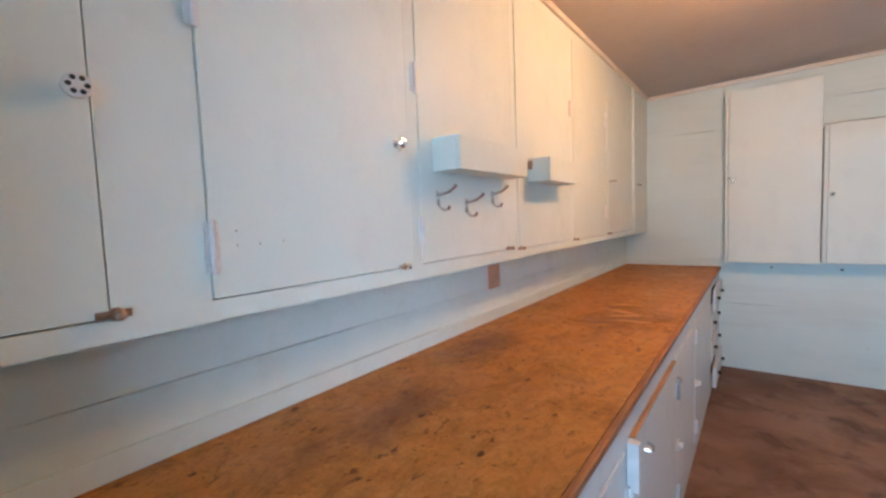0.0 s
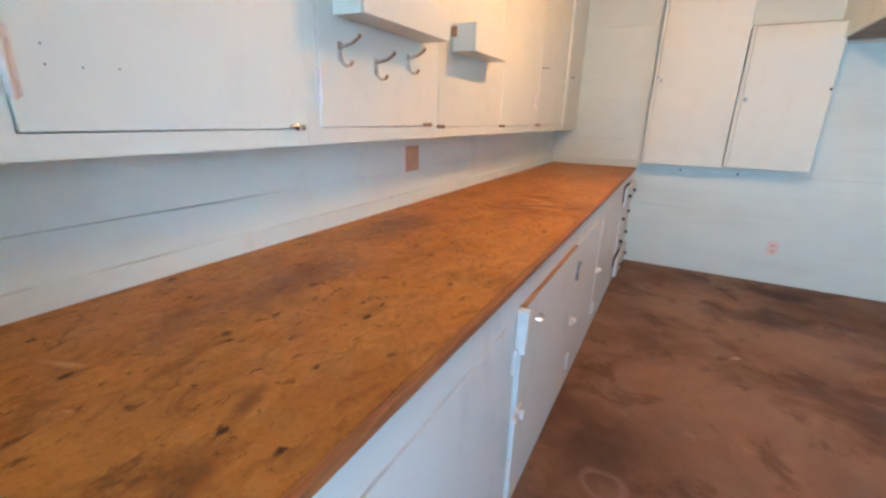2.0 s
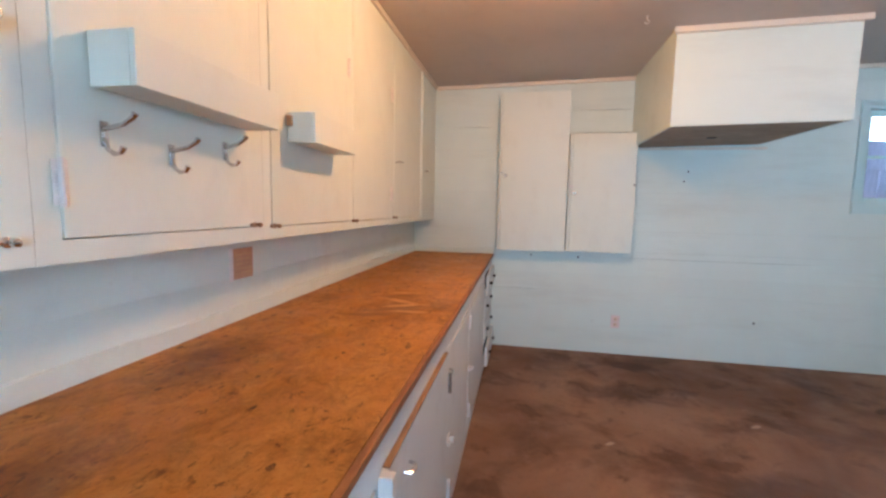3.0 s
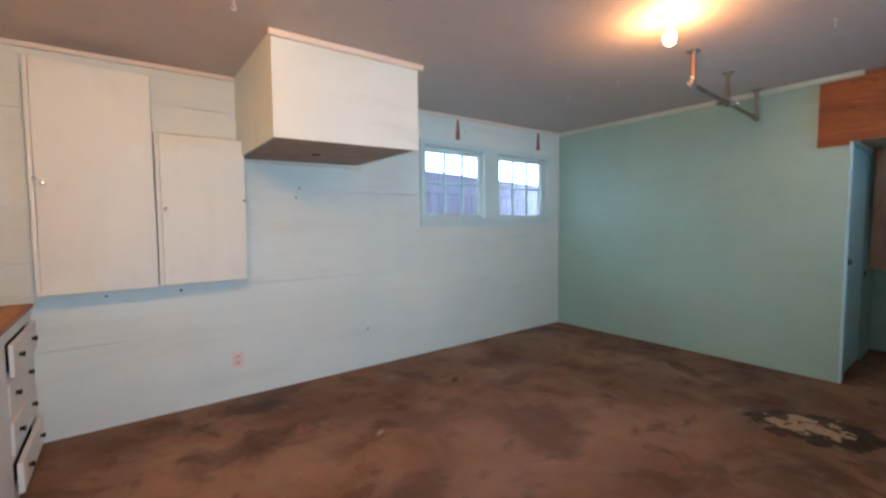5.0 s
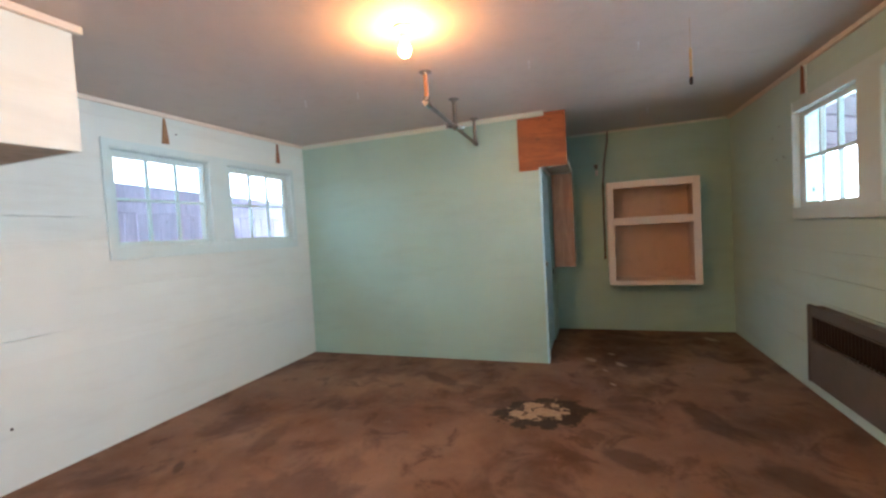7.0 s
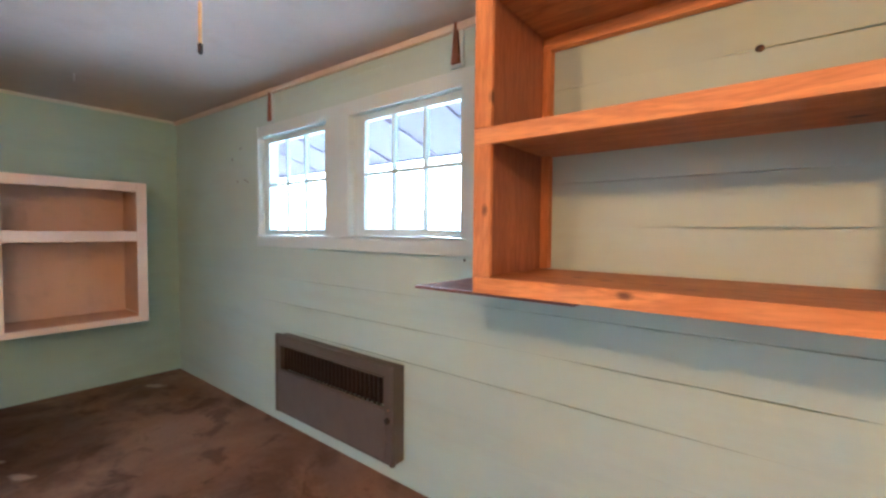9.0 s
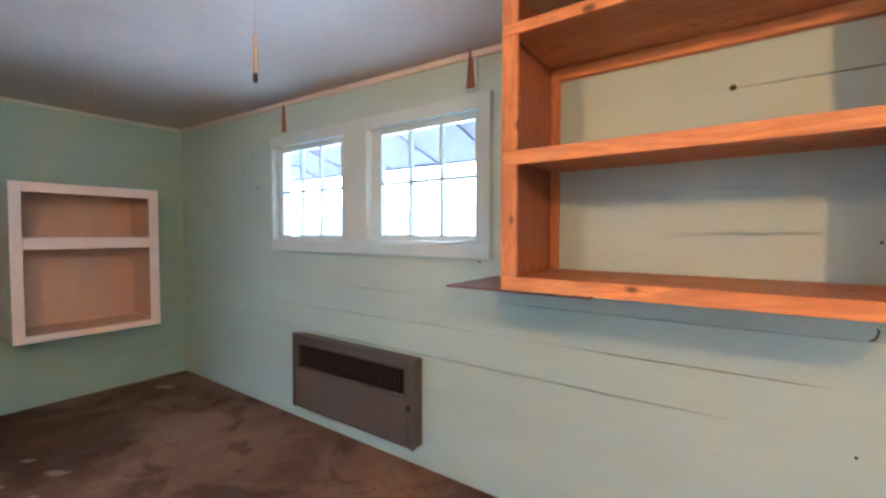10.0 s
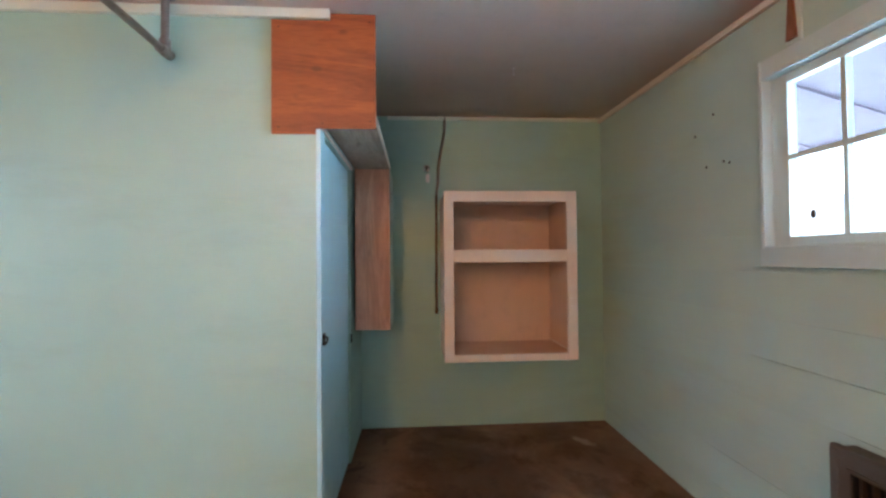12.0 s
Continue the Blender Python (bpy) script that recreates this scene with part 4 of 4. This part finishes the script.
slab_door = part("door_leaf", boxes((6.156, 6.994, YS + 0.012, YS + 0.05, 0.012, 2.028), bevel=0.003), DOORP_DAYLIT, ob)
part("corner_jamb", boxes((XC + 0.001, XC + 0.03, YS - 0.018, YS + 0.003, 0.0, 2.055), bevel=0.003), DOORP_DAYLIT, ob, "pale corner strip")
part("side_casing", boxes((XC + 0.031, 6.148, YS - 0.012, YS - 0.0005, 0.0, 2.045), bevel=0.002), DOORP_DAYLIT, ob)
part("head_casing", boxes((XC + 0.032, 7.06, YS - 0.016, YS - 0.0005, 2.046, 2.062), bevel=0.002), SHELFW, ob, "cream strip over the door")
bm = boxes((6.06, 6.105, YS - 0.022, YS - 0.012, 1.005, 1.06), bevel=0.003)
tube(bm, [(6.08, YS - 0.02, 1.045), (6.06, YS - 0.04, 1.045), (6.045, YS - 0.042, 1.03), (6.05, YS - 0.03, 1.012)], 0.005, 8)
part("hasp", bm, IRON, ob, "dark iron hasp", smooth=True)
bm = boxes((6.985, 7.02, YS - 0.012, YS - 0.004, 0.83, 0.89), bevel=0.002)
part("hinge", bm, IRON, ob)

ob = thing("plywood_panel", (XC - 0.01, 1.352, 2.0), "dark orange-red plywood panel at the partition's top corner", "panel")
bm = bmesh.new()
outline = ((1.352, 2.026), (1.632, 2.026), (1.632, 2.0), (1.832, 2.0), (1.832, 2.534), (1.5625, 2.534), (1.5625, 2.568), (1.352, 2.568))
front = [bm.verts.new((XC - 0.013, y, z)) for y, z in outline]
back = [bm.verts.new((XC - 0.001, y, z)) for y, z in outline]
bm.faces.new(front), bm.faces.new(back[::-1])
for i in range(len(outline)):
    j = (i + 1) % len(outline)
    bm.faces.new((front[j], front[i], back[i], back[j]))
bmesh.ops.recalc_face_normals(bm, faces=bm.faces[:])
part("sheet", bm, PLY, ob)
for y, z in ((1.38, 2.06), (1.38, 2.53), (1.60, 2.05), (1.80, 2.03), (1.80, 2.50)):
    bm = bmesh.new()
    lathe(bm, (XC - 0.013, y, z), (-1, 0, 0), [(0, 0.004), (0.001, 0.003)], 8)
    part("nail", bm, IRON, ob)
ob = thing("overhead_shelf", (XC, 1.355, 2.068), "weathered brown board shelf over the closet door", "shelf")
part("board", boxes((XC + 0.002, 7.10, 1.358, YS - 0.0165, 2.070, 2.088), bevel=0.002), GREYWOOD, ob)
part("edge_strip", boxes((XC + 0.002, 7.10, 1.350, 1.357, 2.066, 2.094), bevel=0.001), SHELFW, ob, "cream edge strip")
ob = thing("narrow_cabinet", (7.083, 1.355, 0.90), "narrow pinkish-brown veneer cabinet hung beside the closet door", "cabinet")
part("front_panel", boxes((7.083, 7.098, 1.357, 1.608, 0.90, 2.066), bevel=0.002), OAKISH, ob)
part("side_panel", boxes((7.099, XC2 - 0.002, 1.357, 1.371, 0.902, 2.066)), MINT, ob)
part("side_panel", boxes((7.099, XC2 - 0.002, 1.592, 1.606, 0.902, 2.066)), MINT, ob)
part("bottom_panel", boxes((7.099, XC2 - 0.002, 1.372, 1.591, 0.903, 0.917)), OAKISH, ob)

ob = thing("wall_shelf_unit", (XC2, -0.001, 0.67), "cream painted open two-bay shelf box hung on the alcove wall", "shelf")
sx, sy0, sy1, sz0, sz1 = 7.009, -0.001, 0.970, 0.670, 1.895
for ya, yb in ((sy0, sy0 + 0.076), (sy1 - 0.070, sy1)):
    part("front_stile", boxes((sx, sx + 0.02, ya, yb, sz0, sz1), bevel=0.003), SHELFW, ob)
for za, zb in ((sz0, 0.722), (1.382, 1.471), (1.818, sz1)):
    part("front_rail", boxes((sx + 0.001, sx + 0.021, sy0 + 0.0765, sy1 - 0.0705, za, zb), bevel=0.003), SHELFW, ob)
for ya in (sy0 + 0.004, sy1 - 0.022):
    part("side_board", boxes((sx + 0.0215, XC2 - 0.001, ya, ya + 0.018, sz0 + 0.003, sz1 - 0.003)), SHELFW, ob)
for za in (0.706, 1.452, 1.874):
    part("shelf_board", boxes((sx + 0.022, XC2 - 0.013, sy0 + 0.023, sy1 - 0.023, za - 0.016, za)), TAN, ob, "tan lined board")
part("back_board", boxes((XC2 - 0.012, XC2 - 0.001, sy0 + 0.022, sy1 - 0.023, sz0 + 0.006, sz1 - 0.004)), TAN, ob, "tan back board")
for ya, yb in ((sy0 + 0.0225, sy0 + 0.026), (sy1 - 0.026, sy1 - 0.0225)):
    part("side_lining", boxes((sx + 0.0225, XC2 - 0.0135, ya, yb, 0.723, 1.86)), TAN, ob)

ob = thing("electric_conduit", (XC2 - 0.012, 0.98, 0.946), "grey cable and rusty conduit running down the alcove wall", "conduit")
bm = bmesh.new()
tube(bm, [(XC2 - 0.012, 0.916, ceil(XC2) - 0.001), (XC2 - 0.014, 0.922, 2.48), (XC2 - 0.014, 0.950, 2.33), (XC2 - 0.014, 0.975, 2.18), (XC2 - 0.014, 0.980, 2.05), (XC2 - 0.014, 0.993, 1.95)], 0.011, 10)
part("cable", bm, GALV, ob, smooth=True)
bm = bmesh.new()
tube(bm, [(XC2 - 0.014, 0.993, 1.95), (XC2 - 0.014, 0.996, 1.5), (XC2 - 0.014, 0.998, 0.955)], 0.011, 10)
lathe(bm, (XC2 - 0.014, 0.998, 0.985), (0, 0, -1), [(0, 0.014), (0.03, 0.015), (0.04, 0.008)], 12)
part("rusty_pipe", bm, metal("rusty_conduit", (0.12, 0.07, 0.045), 0.7, 0.8, 0.6), ob, smooth=True)
ob = thing("pull_chain_socket", (XC2, 1.07, 2.08), "small metal socket with white key tag on the wall", "socket")
bm = bmesh.new()
lathe(bm, (XC2 - 0.001, 1.073, 2.172), (-1, 0, 0), [(0, 0.030), (0.010, 0.029), (0.016, 0.018), (0.040, 0.017), (0.042, 0.012)], 18)
part("round_plate", bm, CHROME, ob, smooth=True)
bm = bmesh.new()
lathe(bm, (XC2 - 0.044, 1.073, 2.172), (-1, 0, 0), [(0, 0.011), (0.001, 0.010)], 12)
# near-black disc for the shade in the socket's mouth
part("opening", bm, HOLE_SHADE, ob)
part("tag", boxes((XC2 - 0.014, XC2 - 0.002, 1.05, 1.082, 2.055, 2.125), bevel=0.004), WHITE, ob, "white plastic tag")
bm = bmesh.new()
tube(bm, [(XC2 - 0.010, 1.066, 2.145), (XC2 - 0.010, 1.066, 2.12)], 0.003, 6)
part("link", bm, CHROME, ob)

# ---- south side: heater and pine shelves ----
hx0, hx1, hz0, hz1, hy = 4.282, 5.500, 0.148, 0.712, -0.356
ob = thing("wall_heater", (hx0, YD, hz0), "brown enamelled wall heater with a slotted grille", "heater")
gx0, gx1, gz0, gz1 = 4.355, 5.440, 0.473, 0.648
body = bmesh.new()
for a, b, lo, hi in cells(hx0, hx1, hz0, hz1, [(gx0, gx1, gz0, gz1)]):
    box(body, a, b, hy - 0.012, hy, lo, hi)
bmesh.ops.remove_doubles(body, verts=body.verts[:], dist=0.0001)
part("front_frame", body, HEATER, ob)
for xa, xb in ((hx0, hx0 + 0.01), (hx1 - 0.01, hx1)):
    part("side_plate", boxes((xa, xb, YD + 0.001, hy - 0.0125, hz0, hz1)), HEATER, ob)
for za, zb in ((hz0, hz0 + 0.01), (hz1 - 0.01, hz1)):
    part("end_plate", boxes((hx0 + 0.0105, hx1 - 0.0105, YD + 0.001, hy - 0.0125, za, zb)), HEATER, ob)
part("rim", boxes((hx0 - 0.006, hx1 + 0.006, hy - 0.02, hy + 0.006, hz1 - 0.001, hz1 + 0.014), (hx0 - 0.008, hx0 + 0.022, hy - 0.02, hy + 0.006, hz0 - 0.004, hz1 - 0.002), (hx1 - 0.022, hx1 + 0.008, hy - 0.02, hy + 0.006, hz0 - 0.004, hz1 - 0.002), bevel=0.004), HEATER, ob)
part("front_panel", boxes((gx0 - 0.022, gx1 + 0.03, hy + 0.0005, hy + 0.007, hz0 + 0.02, gz0 - 0.012), bevel=0.003), HEATER_L, ob, "flat grey-brown lower panel")
# black sheet in place of the shade behind the slats
part("grille_back", boxes((gx0 - 0.02, gx1 + 0.02, hy - 0.075, hy - 0.070, gz0 - 0.02, gz1 + 0.02)), VOID_SHADE, ob)
part("grille_lip", boxes((gx0 - 0.006, gx1 + 0.006, hy + 0.0005, hy + 0.012, gz1, gz1 + 0.012), bevel=0.003), HEATER, ob)
count = 27
for k in range(count):
    x = gx0 + (gx1 - gx0) * (k + 0.5) / count
    part("grille_slat", boxes((x - 0.0045, x + 0.0045, hy - 0.040, hy - 0.018, gz0 - 0.004, gz1 + 0.004)), SLAT, ob)
bm = bmesh.new()
lathe(bm, (4.315, hy + 0.007, 0.408), (0, 1, 0), [(0, 0.019), (0.014, 0.017), (0.016, 0.010), (0.017, 0.001)], 18)
part("control_knob", bm, RUBBER, ob, "black control knob", smooth=True)
bm = bmesh.new()
lathe(bm, (4.318, hy, 0.4665), (0, 1, 0), [(0, 0.006), (0.003, 0.005)], 10)
part("badge", bm, COPPER, ob)

wx0, wx1, wyf, wyb = 2.095, 3.446, 0.085, YD + 0.003
wtop = ceil(3) - 0.004
ob = thing("pine_shelf_unit", (wx0, YD, 1.277), "open orange pine shelf unit fixed high on the board wall", "shelf")
# side and shelf boards use the pine with shade in its colour
part("side_board", boxes((wx1 - 0.018, wx1 - 0.001, wyb, wyf - 0.021, 1.279, wtop), bevel=0.002), REDPINE_SHADE, ob)
part("side_board", boxes((wx0 + 0.004, wx0 + 0.022, wyb, wyf - 0.021, 1.279, wtop), bevel=0.002), REDPINE_SHADE, ob)
part("outer_strip", boxes((wx1, wx1 + 0.006, wyb, wyf - 0.004, 1.275, wtop), bevel=0.001), PINE_Z, ob)
for xa, xb in ((wx1 - 0.064, wx1 - 0.001), (wx0, wx0 + 0.058)):
    for za, zb in ((1.335, 1.789), (1.849, 2.308), (2.356, wtop)):
        part("front_stile", boxes((xa, xb, wyf - 0.020, wyf - 0.0015, za, zb), bevel=0.002), PINE_Z, ob)
for za, zb in ((1.277, 1.333), (1.790, 1.847), (2.309, 2.354)):
    part("front_rail", boxes((wx0, wx1 - 0.001, wyf - 0.020, wyf, za, zb), bevel=0.0025), PINE, ob)
    part("shelf_board", boxes((wx0 + 0.023, wx1 - 0.019, wyb + 0.27, wyf - 0.0215, zb - 0.026, zb - 0.003), bevel=0.0015), PINE_SHADE, ob)
    part("shelf_board", boxes((wx0 + 0.023, wx1 - 0.019, wyb, wyb + 0.268, zb - 0.026, zb - 0.003), bevel=0.0015), PINE_SHADE, ob)
for za, zb in ((1.334, 1.820), (1.845, 2.271), (2.353, wtop)):
    for xa, xb in ((wx1 - 0.056, wx1 - 0.0185), (wx0 + 0.0225, wx0 + 0.068)):
        part("back_cleat", boxes((xa, xb, wyb, wyb + 0.04, za, zb), bevel=0.002), PINE_Z, ob)
part("back_rail", boxes((wx0 + 0.0225, wx1 - 0.0185, wyb + 0.0005, wyb + 0.04, 2.272, 2.326), bevel=0.002), PINE, ob)
bm = boxes((3.09, 3.742, YD + 0.004, 0.062, 1.264, 1.2745), bevel=0.0015)
solid("loose_board", bm, REDBOARD, (3.09, YD, 1.264), "thin dark red board tucked under the pine shelves", "board")

# nails, holes and wall marks, all drawn as dark discs
for x, z, r in ((2.23, 1.481, 0.006), (2.273, 0.694, 0.006), (6.20, 2.184, 0.008), (6.35, 2.104, 0.008), (6.09, 1.897, 0.008), (6.13, 1.912, 0.008), (6.26, 1.907, 0.008), (2.675, 2.106, 0.013), (3.86, 1.345, 0.008)):
    bm = bmesh.new()
    lathe(bm, (x, YD, z), (0, 1, 0), [(0, r), (0.002, r * 0.9), (0.003, 0.001)], 10)
    solid("nail_head", bm, IRON, (x, YD, z), "small dark disc drawing a nail, hole or mark in the painted board wall", "nail", "nails in the board walls")
for x, z, r in ((3.09, 0.372, 0.010), (1.15, 0.905, 0.008), (1.58, 0.90, 0.010), (4.33, 2.40, 0.008), (2.47, 1.689, 0.008), (2.44, 1.606, 0.008)):
    bm = bmesh.new()
    lathe(bm, (x, YB, z), (0, -1, 0), [(0, r), (0.002, r * 0.9), (0.003, 0.001)], 10)
    solid("nail_head", bm, IRON, (x, YB, z), "small dark disc drawing a nail, hole or mark in the painted board wall", "nail", "nails in the board walls")

bm = bmesh.new()
tube(bm, [(2.232, YD + 0.001, 1.172), (2.232, YD + 0.020, 1.170), (2.236, YD + 0.026, 1.152), (2.244, YD + 0.030, 1.138), (2.256, YD + 0.026, 1.134)], 0.003, 8)
solid("wire_hook", bm, IRON, (2.232, YD, 1.172), "small dark bent wire hook in the board wall", "hook", smooth=True)

# ---- outside ----
bm = bmesh.new()
box(bm, -1500, 1500, -1500, 1500, -0.30, -0.13)
solid("ground", bm, PATIO, (0, 0, -0.13), "pale bright ground outside the building", "ground", kind="structure")
ob = thing("board_fence", (0, 6.2, -0.13), "weathered grey upright board fence outside the window", "fence")
rng = random.Random(4)
x = 2.0
while x < 10.5:
    w = 0.14 + rng.uniform(-0.006, 0.006)
    top = 2.15 - 0.05 * max(0, x - 6.2)
    part("fence_board", boxes((x, x + w - 0.008, 6.2 + rng.uniform(0, 0.006), 6.22 + rng.uniform(0, 0.006), -0.13, top)), FENCEW, ob)
    x += w
bm = bmesh.new()
loft_box(bm, [(2.0, 6.165, 1.93), (10.5, 6.165, 1.72), (10.5, 6.195, 1.72), (2.0, 6.195, 1.93)], [(2.0, 6.165, 2.30), (10.5, 6.165, 1.98), (10.5, 6.195, 1.98), (2.0, 6.195, 2.30)])
part("fence_cap_board", bm, FENCEW, ob)
for z in (0.4, 1.55):
    part("fence_rail", boxes((2.0, 10.5, 6.235, 6.27, z, z + 0.09)), FENCEW, ob)

# south eave: its shade is in the darkened paint
ob = thing("roof_eave", (0, YD, 2.45), "lavender roof eave with rafters outside the windows, shade put into its colour", "eave", kind="structure")
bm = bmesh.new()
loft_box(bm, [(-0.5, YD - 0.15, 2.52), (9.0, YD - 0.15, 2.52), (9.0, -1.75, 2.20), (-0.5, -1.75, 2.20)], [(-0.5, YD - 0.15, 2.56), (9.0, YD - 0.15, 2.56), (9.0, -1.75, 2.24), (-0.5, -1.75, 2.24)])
part("soffit_board", bm, EAVE_DARK, ob)
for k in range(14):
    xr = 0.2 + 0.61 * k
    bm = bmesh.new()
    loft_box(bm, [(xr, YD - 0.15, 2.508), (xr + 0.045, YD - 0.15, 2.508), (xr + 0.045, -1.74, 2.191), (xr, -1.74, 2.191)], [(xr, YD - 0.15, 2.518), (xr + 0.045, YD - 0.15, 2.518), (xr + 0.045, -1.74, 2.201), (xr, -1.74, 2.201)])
    part("rafter", bm, EAVE_DARK, ob)
part("fascia", boxes((-0.5, 9.0, -1.775, -1.751, 2.185, 2.25)), EAVE_DARK, ob)
# Unseen overhang added to stop the sun entering the north windows
ob = thing("roof_eave", (0, YB, 2.45), "unseen roof eave added to keep sun off the fence-side windows", "eave", kind="structure")
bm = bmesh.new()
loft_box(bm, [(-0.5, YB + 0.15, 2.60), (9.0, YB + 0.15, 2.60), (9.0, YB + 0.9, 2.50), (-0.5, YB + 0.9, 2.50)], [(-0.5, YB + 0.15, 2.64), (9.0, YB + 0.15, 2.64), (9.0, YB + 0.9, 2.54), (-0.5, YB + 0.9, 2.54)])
part("soffit_board", bm, EAVE_DARK, ob)
ob = solid("roof", boxes((-0.5, 9.0, YD - 0.3, YB + 0.3, 2.75, 2.85)), EAVE_DARK, (0, 0, 2.75), "flat roof deck over the room", "roof", kind="structure")

# glowing panels added outside the windows in place of yard and sky light
solid("backdrop", boxes((3.2, 26.0, -4.3, -4.2, -0.1, 1.3)), DAY_Y, (6, -4.2, -0.1), "glowing backdrop standing in for the bright yard beyond the eave", "backdrop", kind="structure")
solid("backdrop", boxes((3.2, 26.0, -4.3, -4.2, 1.301, 3.4)), DAY_S, (6, -4.2, 0), "glowing backdrop standing in for bright daylight beyond the eave", "backdrop", kind="structure")
north_sky = solid("backdrop", boxes((0.0, 12.0, 8.4, 8.5, -0.1, 5.5)), DAY_N, (5, 8.4, 0), "glowing backdrop standing in for pale sky behind the fence", "backdrop", kind="structure")

for k in range(7):
    part("lap_edge", boxes((3.0, 12.0, 8.37, 8.399, 2.36 + 0.19 * k, 2.375 + 0.19 * k)), SHELFW, north_sky)
# roofline shape glows faintly to look hazy
bm = bmesh.new()
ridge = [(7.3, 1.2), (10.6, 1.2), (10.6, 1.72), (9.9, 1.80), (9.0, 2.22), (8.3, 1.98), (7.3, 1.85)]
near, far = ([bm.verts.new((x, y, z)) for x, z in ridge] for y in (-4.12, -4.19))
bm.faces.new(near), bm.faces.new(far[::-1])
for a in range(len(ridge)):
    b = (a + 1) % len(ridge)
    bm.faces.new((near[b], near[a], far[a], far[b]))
solid("backdrop", bm, ROOFLINE_GLOW, (9.0, -4.12, 1.2), "faintly glowing backdrop shaped as a roofline beyond the yard", "backdrop", kind="structure")

# ---- wall boards ----


def boards(wall, axis, at0, at1, u0, u1, seams, top, holes, material, gaps, cuts=(), seed=1):
    """Horizontal boards nailed to a wall. gaps: for a joint's height, the stretches where it gapes; elsewhere paint fills it."""
    rng = random.Random(seed)
    zs = [0.0, *seams, top]
    for lo, hi in zip(zs, zs[1:]):
        for a, b in zip([u0, *cuts], [*cuts, u1]):
            shut, sway = rng.uniform(0.0003, 0.0008), rng.uniform(-0.0005, 0.0005)
            stretches = gaps.get(hi, ())
            steps = max(1, int((b - a) / 0.16))
            us = sorted({*(a + (b - a) * k / steps for k in range(1, steps)), *(e for p, q, _ in stretches for e in (p, q) if a + 0.02 < e < b - 0.02)})
            rects = [r for p, q in zip([a + 0.0008, *us], [*us, b - 0.0008]) for r in cells(p, q, lo, hi - shut, holes)]
            bm = slab(axis, *sorted((at0 + sway, at1)), rects)
            for v in bm.verts:
                if abs(v.co.z - (hi - shut)) < 1e-5:
                    u = v.co.y if axis == "x" else v.co.x
                    for p, q, wide in stretches:
                        if p - 0.001 <= u <= q + 0.001:
                            ease = min(1.0, 0.15 + min(u - p, q - u) / 0.25)
                            v.co.z -= wide * max(0.0, ease) * (0.75 + 0.25 * math.sin(u * 11 + hi * 40))
            bmesh.ops.remove_doubles(bm, verts=bm.verts[:], dist=0.00005)
            part("plank", bm, material, wall)


NORTH_GAPS = {0.58: [(0.80, 1.26, 0.005), (4.40, 5.18, 0.003)], 0.908: [(2.02, 3.52, 0.006), (5.32, 5.92, 0.004)], 0.962: [(0.0, 0.84, 0.006)],
              1.153: [(0.15, 0.85, 0.006), (2.66, 2.95, 0.005), (3.72, 4.66, 0.004)], 1.303: [(2.04, 3.74, 0.006)], 1.507: [(2.04, 3.70, 0.005)],
              1.675: [(2.78, 3.68, 0.004)], 2.035: [(1.44, 1.99, 0.007)], 2.098: [(0.36, 0.83, 0.005)], 2.235: [(1.58, 1.99, 0.006)]}
SOUTH_GAPS = {0.368: [(5.66, 6.32, 0.005)], 0.538: [(2.82, 3.02, 0.003)], 0.736: [(2.66, 5.50, 0.007)], 0.934: [(2.35, 3.40, 0.007), (3.78, 5.94, 0.005)],
              1.124: [(2.26, 3.78, 0.005), (4.15, 5.58, 0.004)], 1.339: [(5.90, 5.99, 0.006), (6.44, 6.84, 0.006)], 1.514: [(2.15, 3.05, 0.006)],
              1.702: [(2.52, 3.43, 0.004)], 2.105: [(2.15, 2.69, 0.008), (3.25, 3.38, 0.003)]}
boards(wall_north, "y", YB, YB + 0.0195, 0.0, XC, [0.19, 0.385, 0.58, 0.745, 0.908, 0.962, 1.153, 1.303, 1.507, 1.675, 1.88, 2.035, 2.098, 2.235, 2.42], 2.60, WB_HOLES, PALE, NORTH_GAPS, (), 3)
boards(wall_south, "y", YD, YD - 0.0195, 0.0, XC2, [0.17, 0.368, 0.538, 0.736, 0.934, 1.124, 1.339, 1.514, 1.702, 1.91, 2.105, 2.30, 2.47], 2.62, WD_HOLES + [ADDED_DOORWAY], MINT_D, SOUTH_GAPS, (2.145,), 5)
boards(wall_west, "x", 0.0, -0.0195, YD, YB, [0.2, 0.4, 0.62, 0.84, 1.065, 1.30, 1.53, 1.77, 2.0, 2.25], 2.47, [], PALE, {1.065: [(0.2, 1.1, 0.003), (2.1, 2.9, 0.003)]}, (), 7)

# uneven bead of filler down the joint between the board lengths
rng = random.Random(12)
bm = bmesh.new()
tube(bm, [(2.146 + rng.uniform(-0.006, 0.006), YD + 0.001, 0.02 + 0.06 * k) for k in range(21)], 0.004, 6, [rng.uniform(0.003, 0.0055) for _ in range(21)])
part("filler_bead", bm, MINT_D, wall_south, smooth=True)
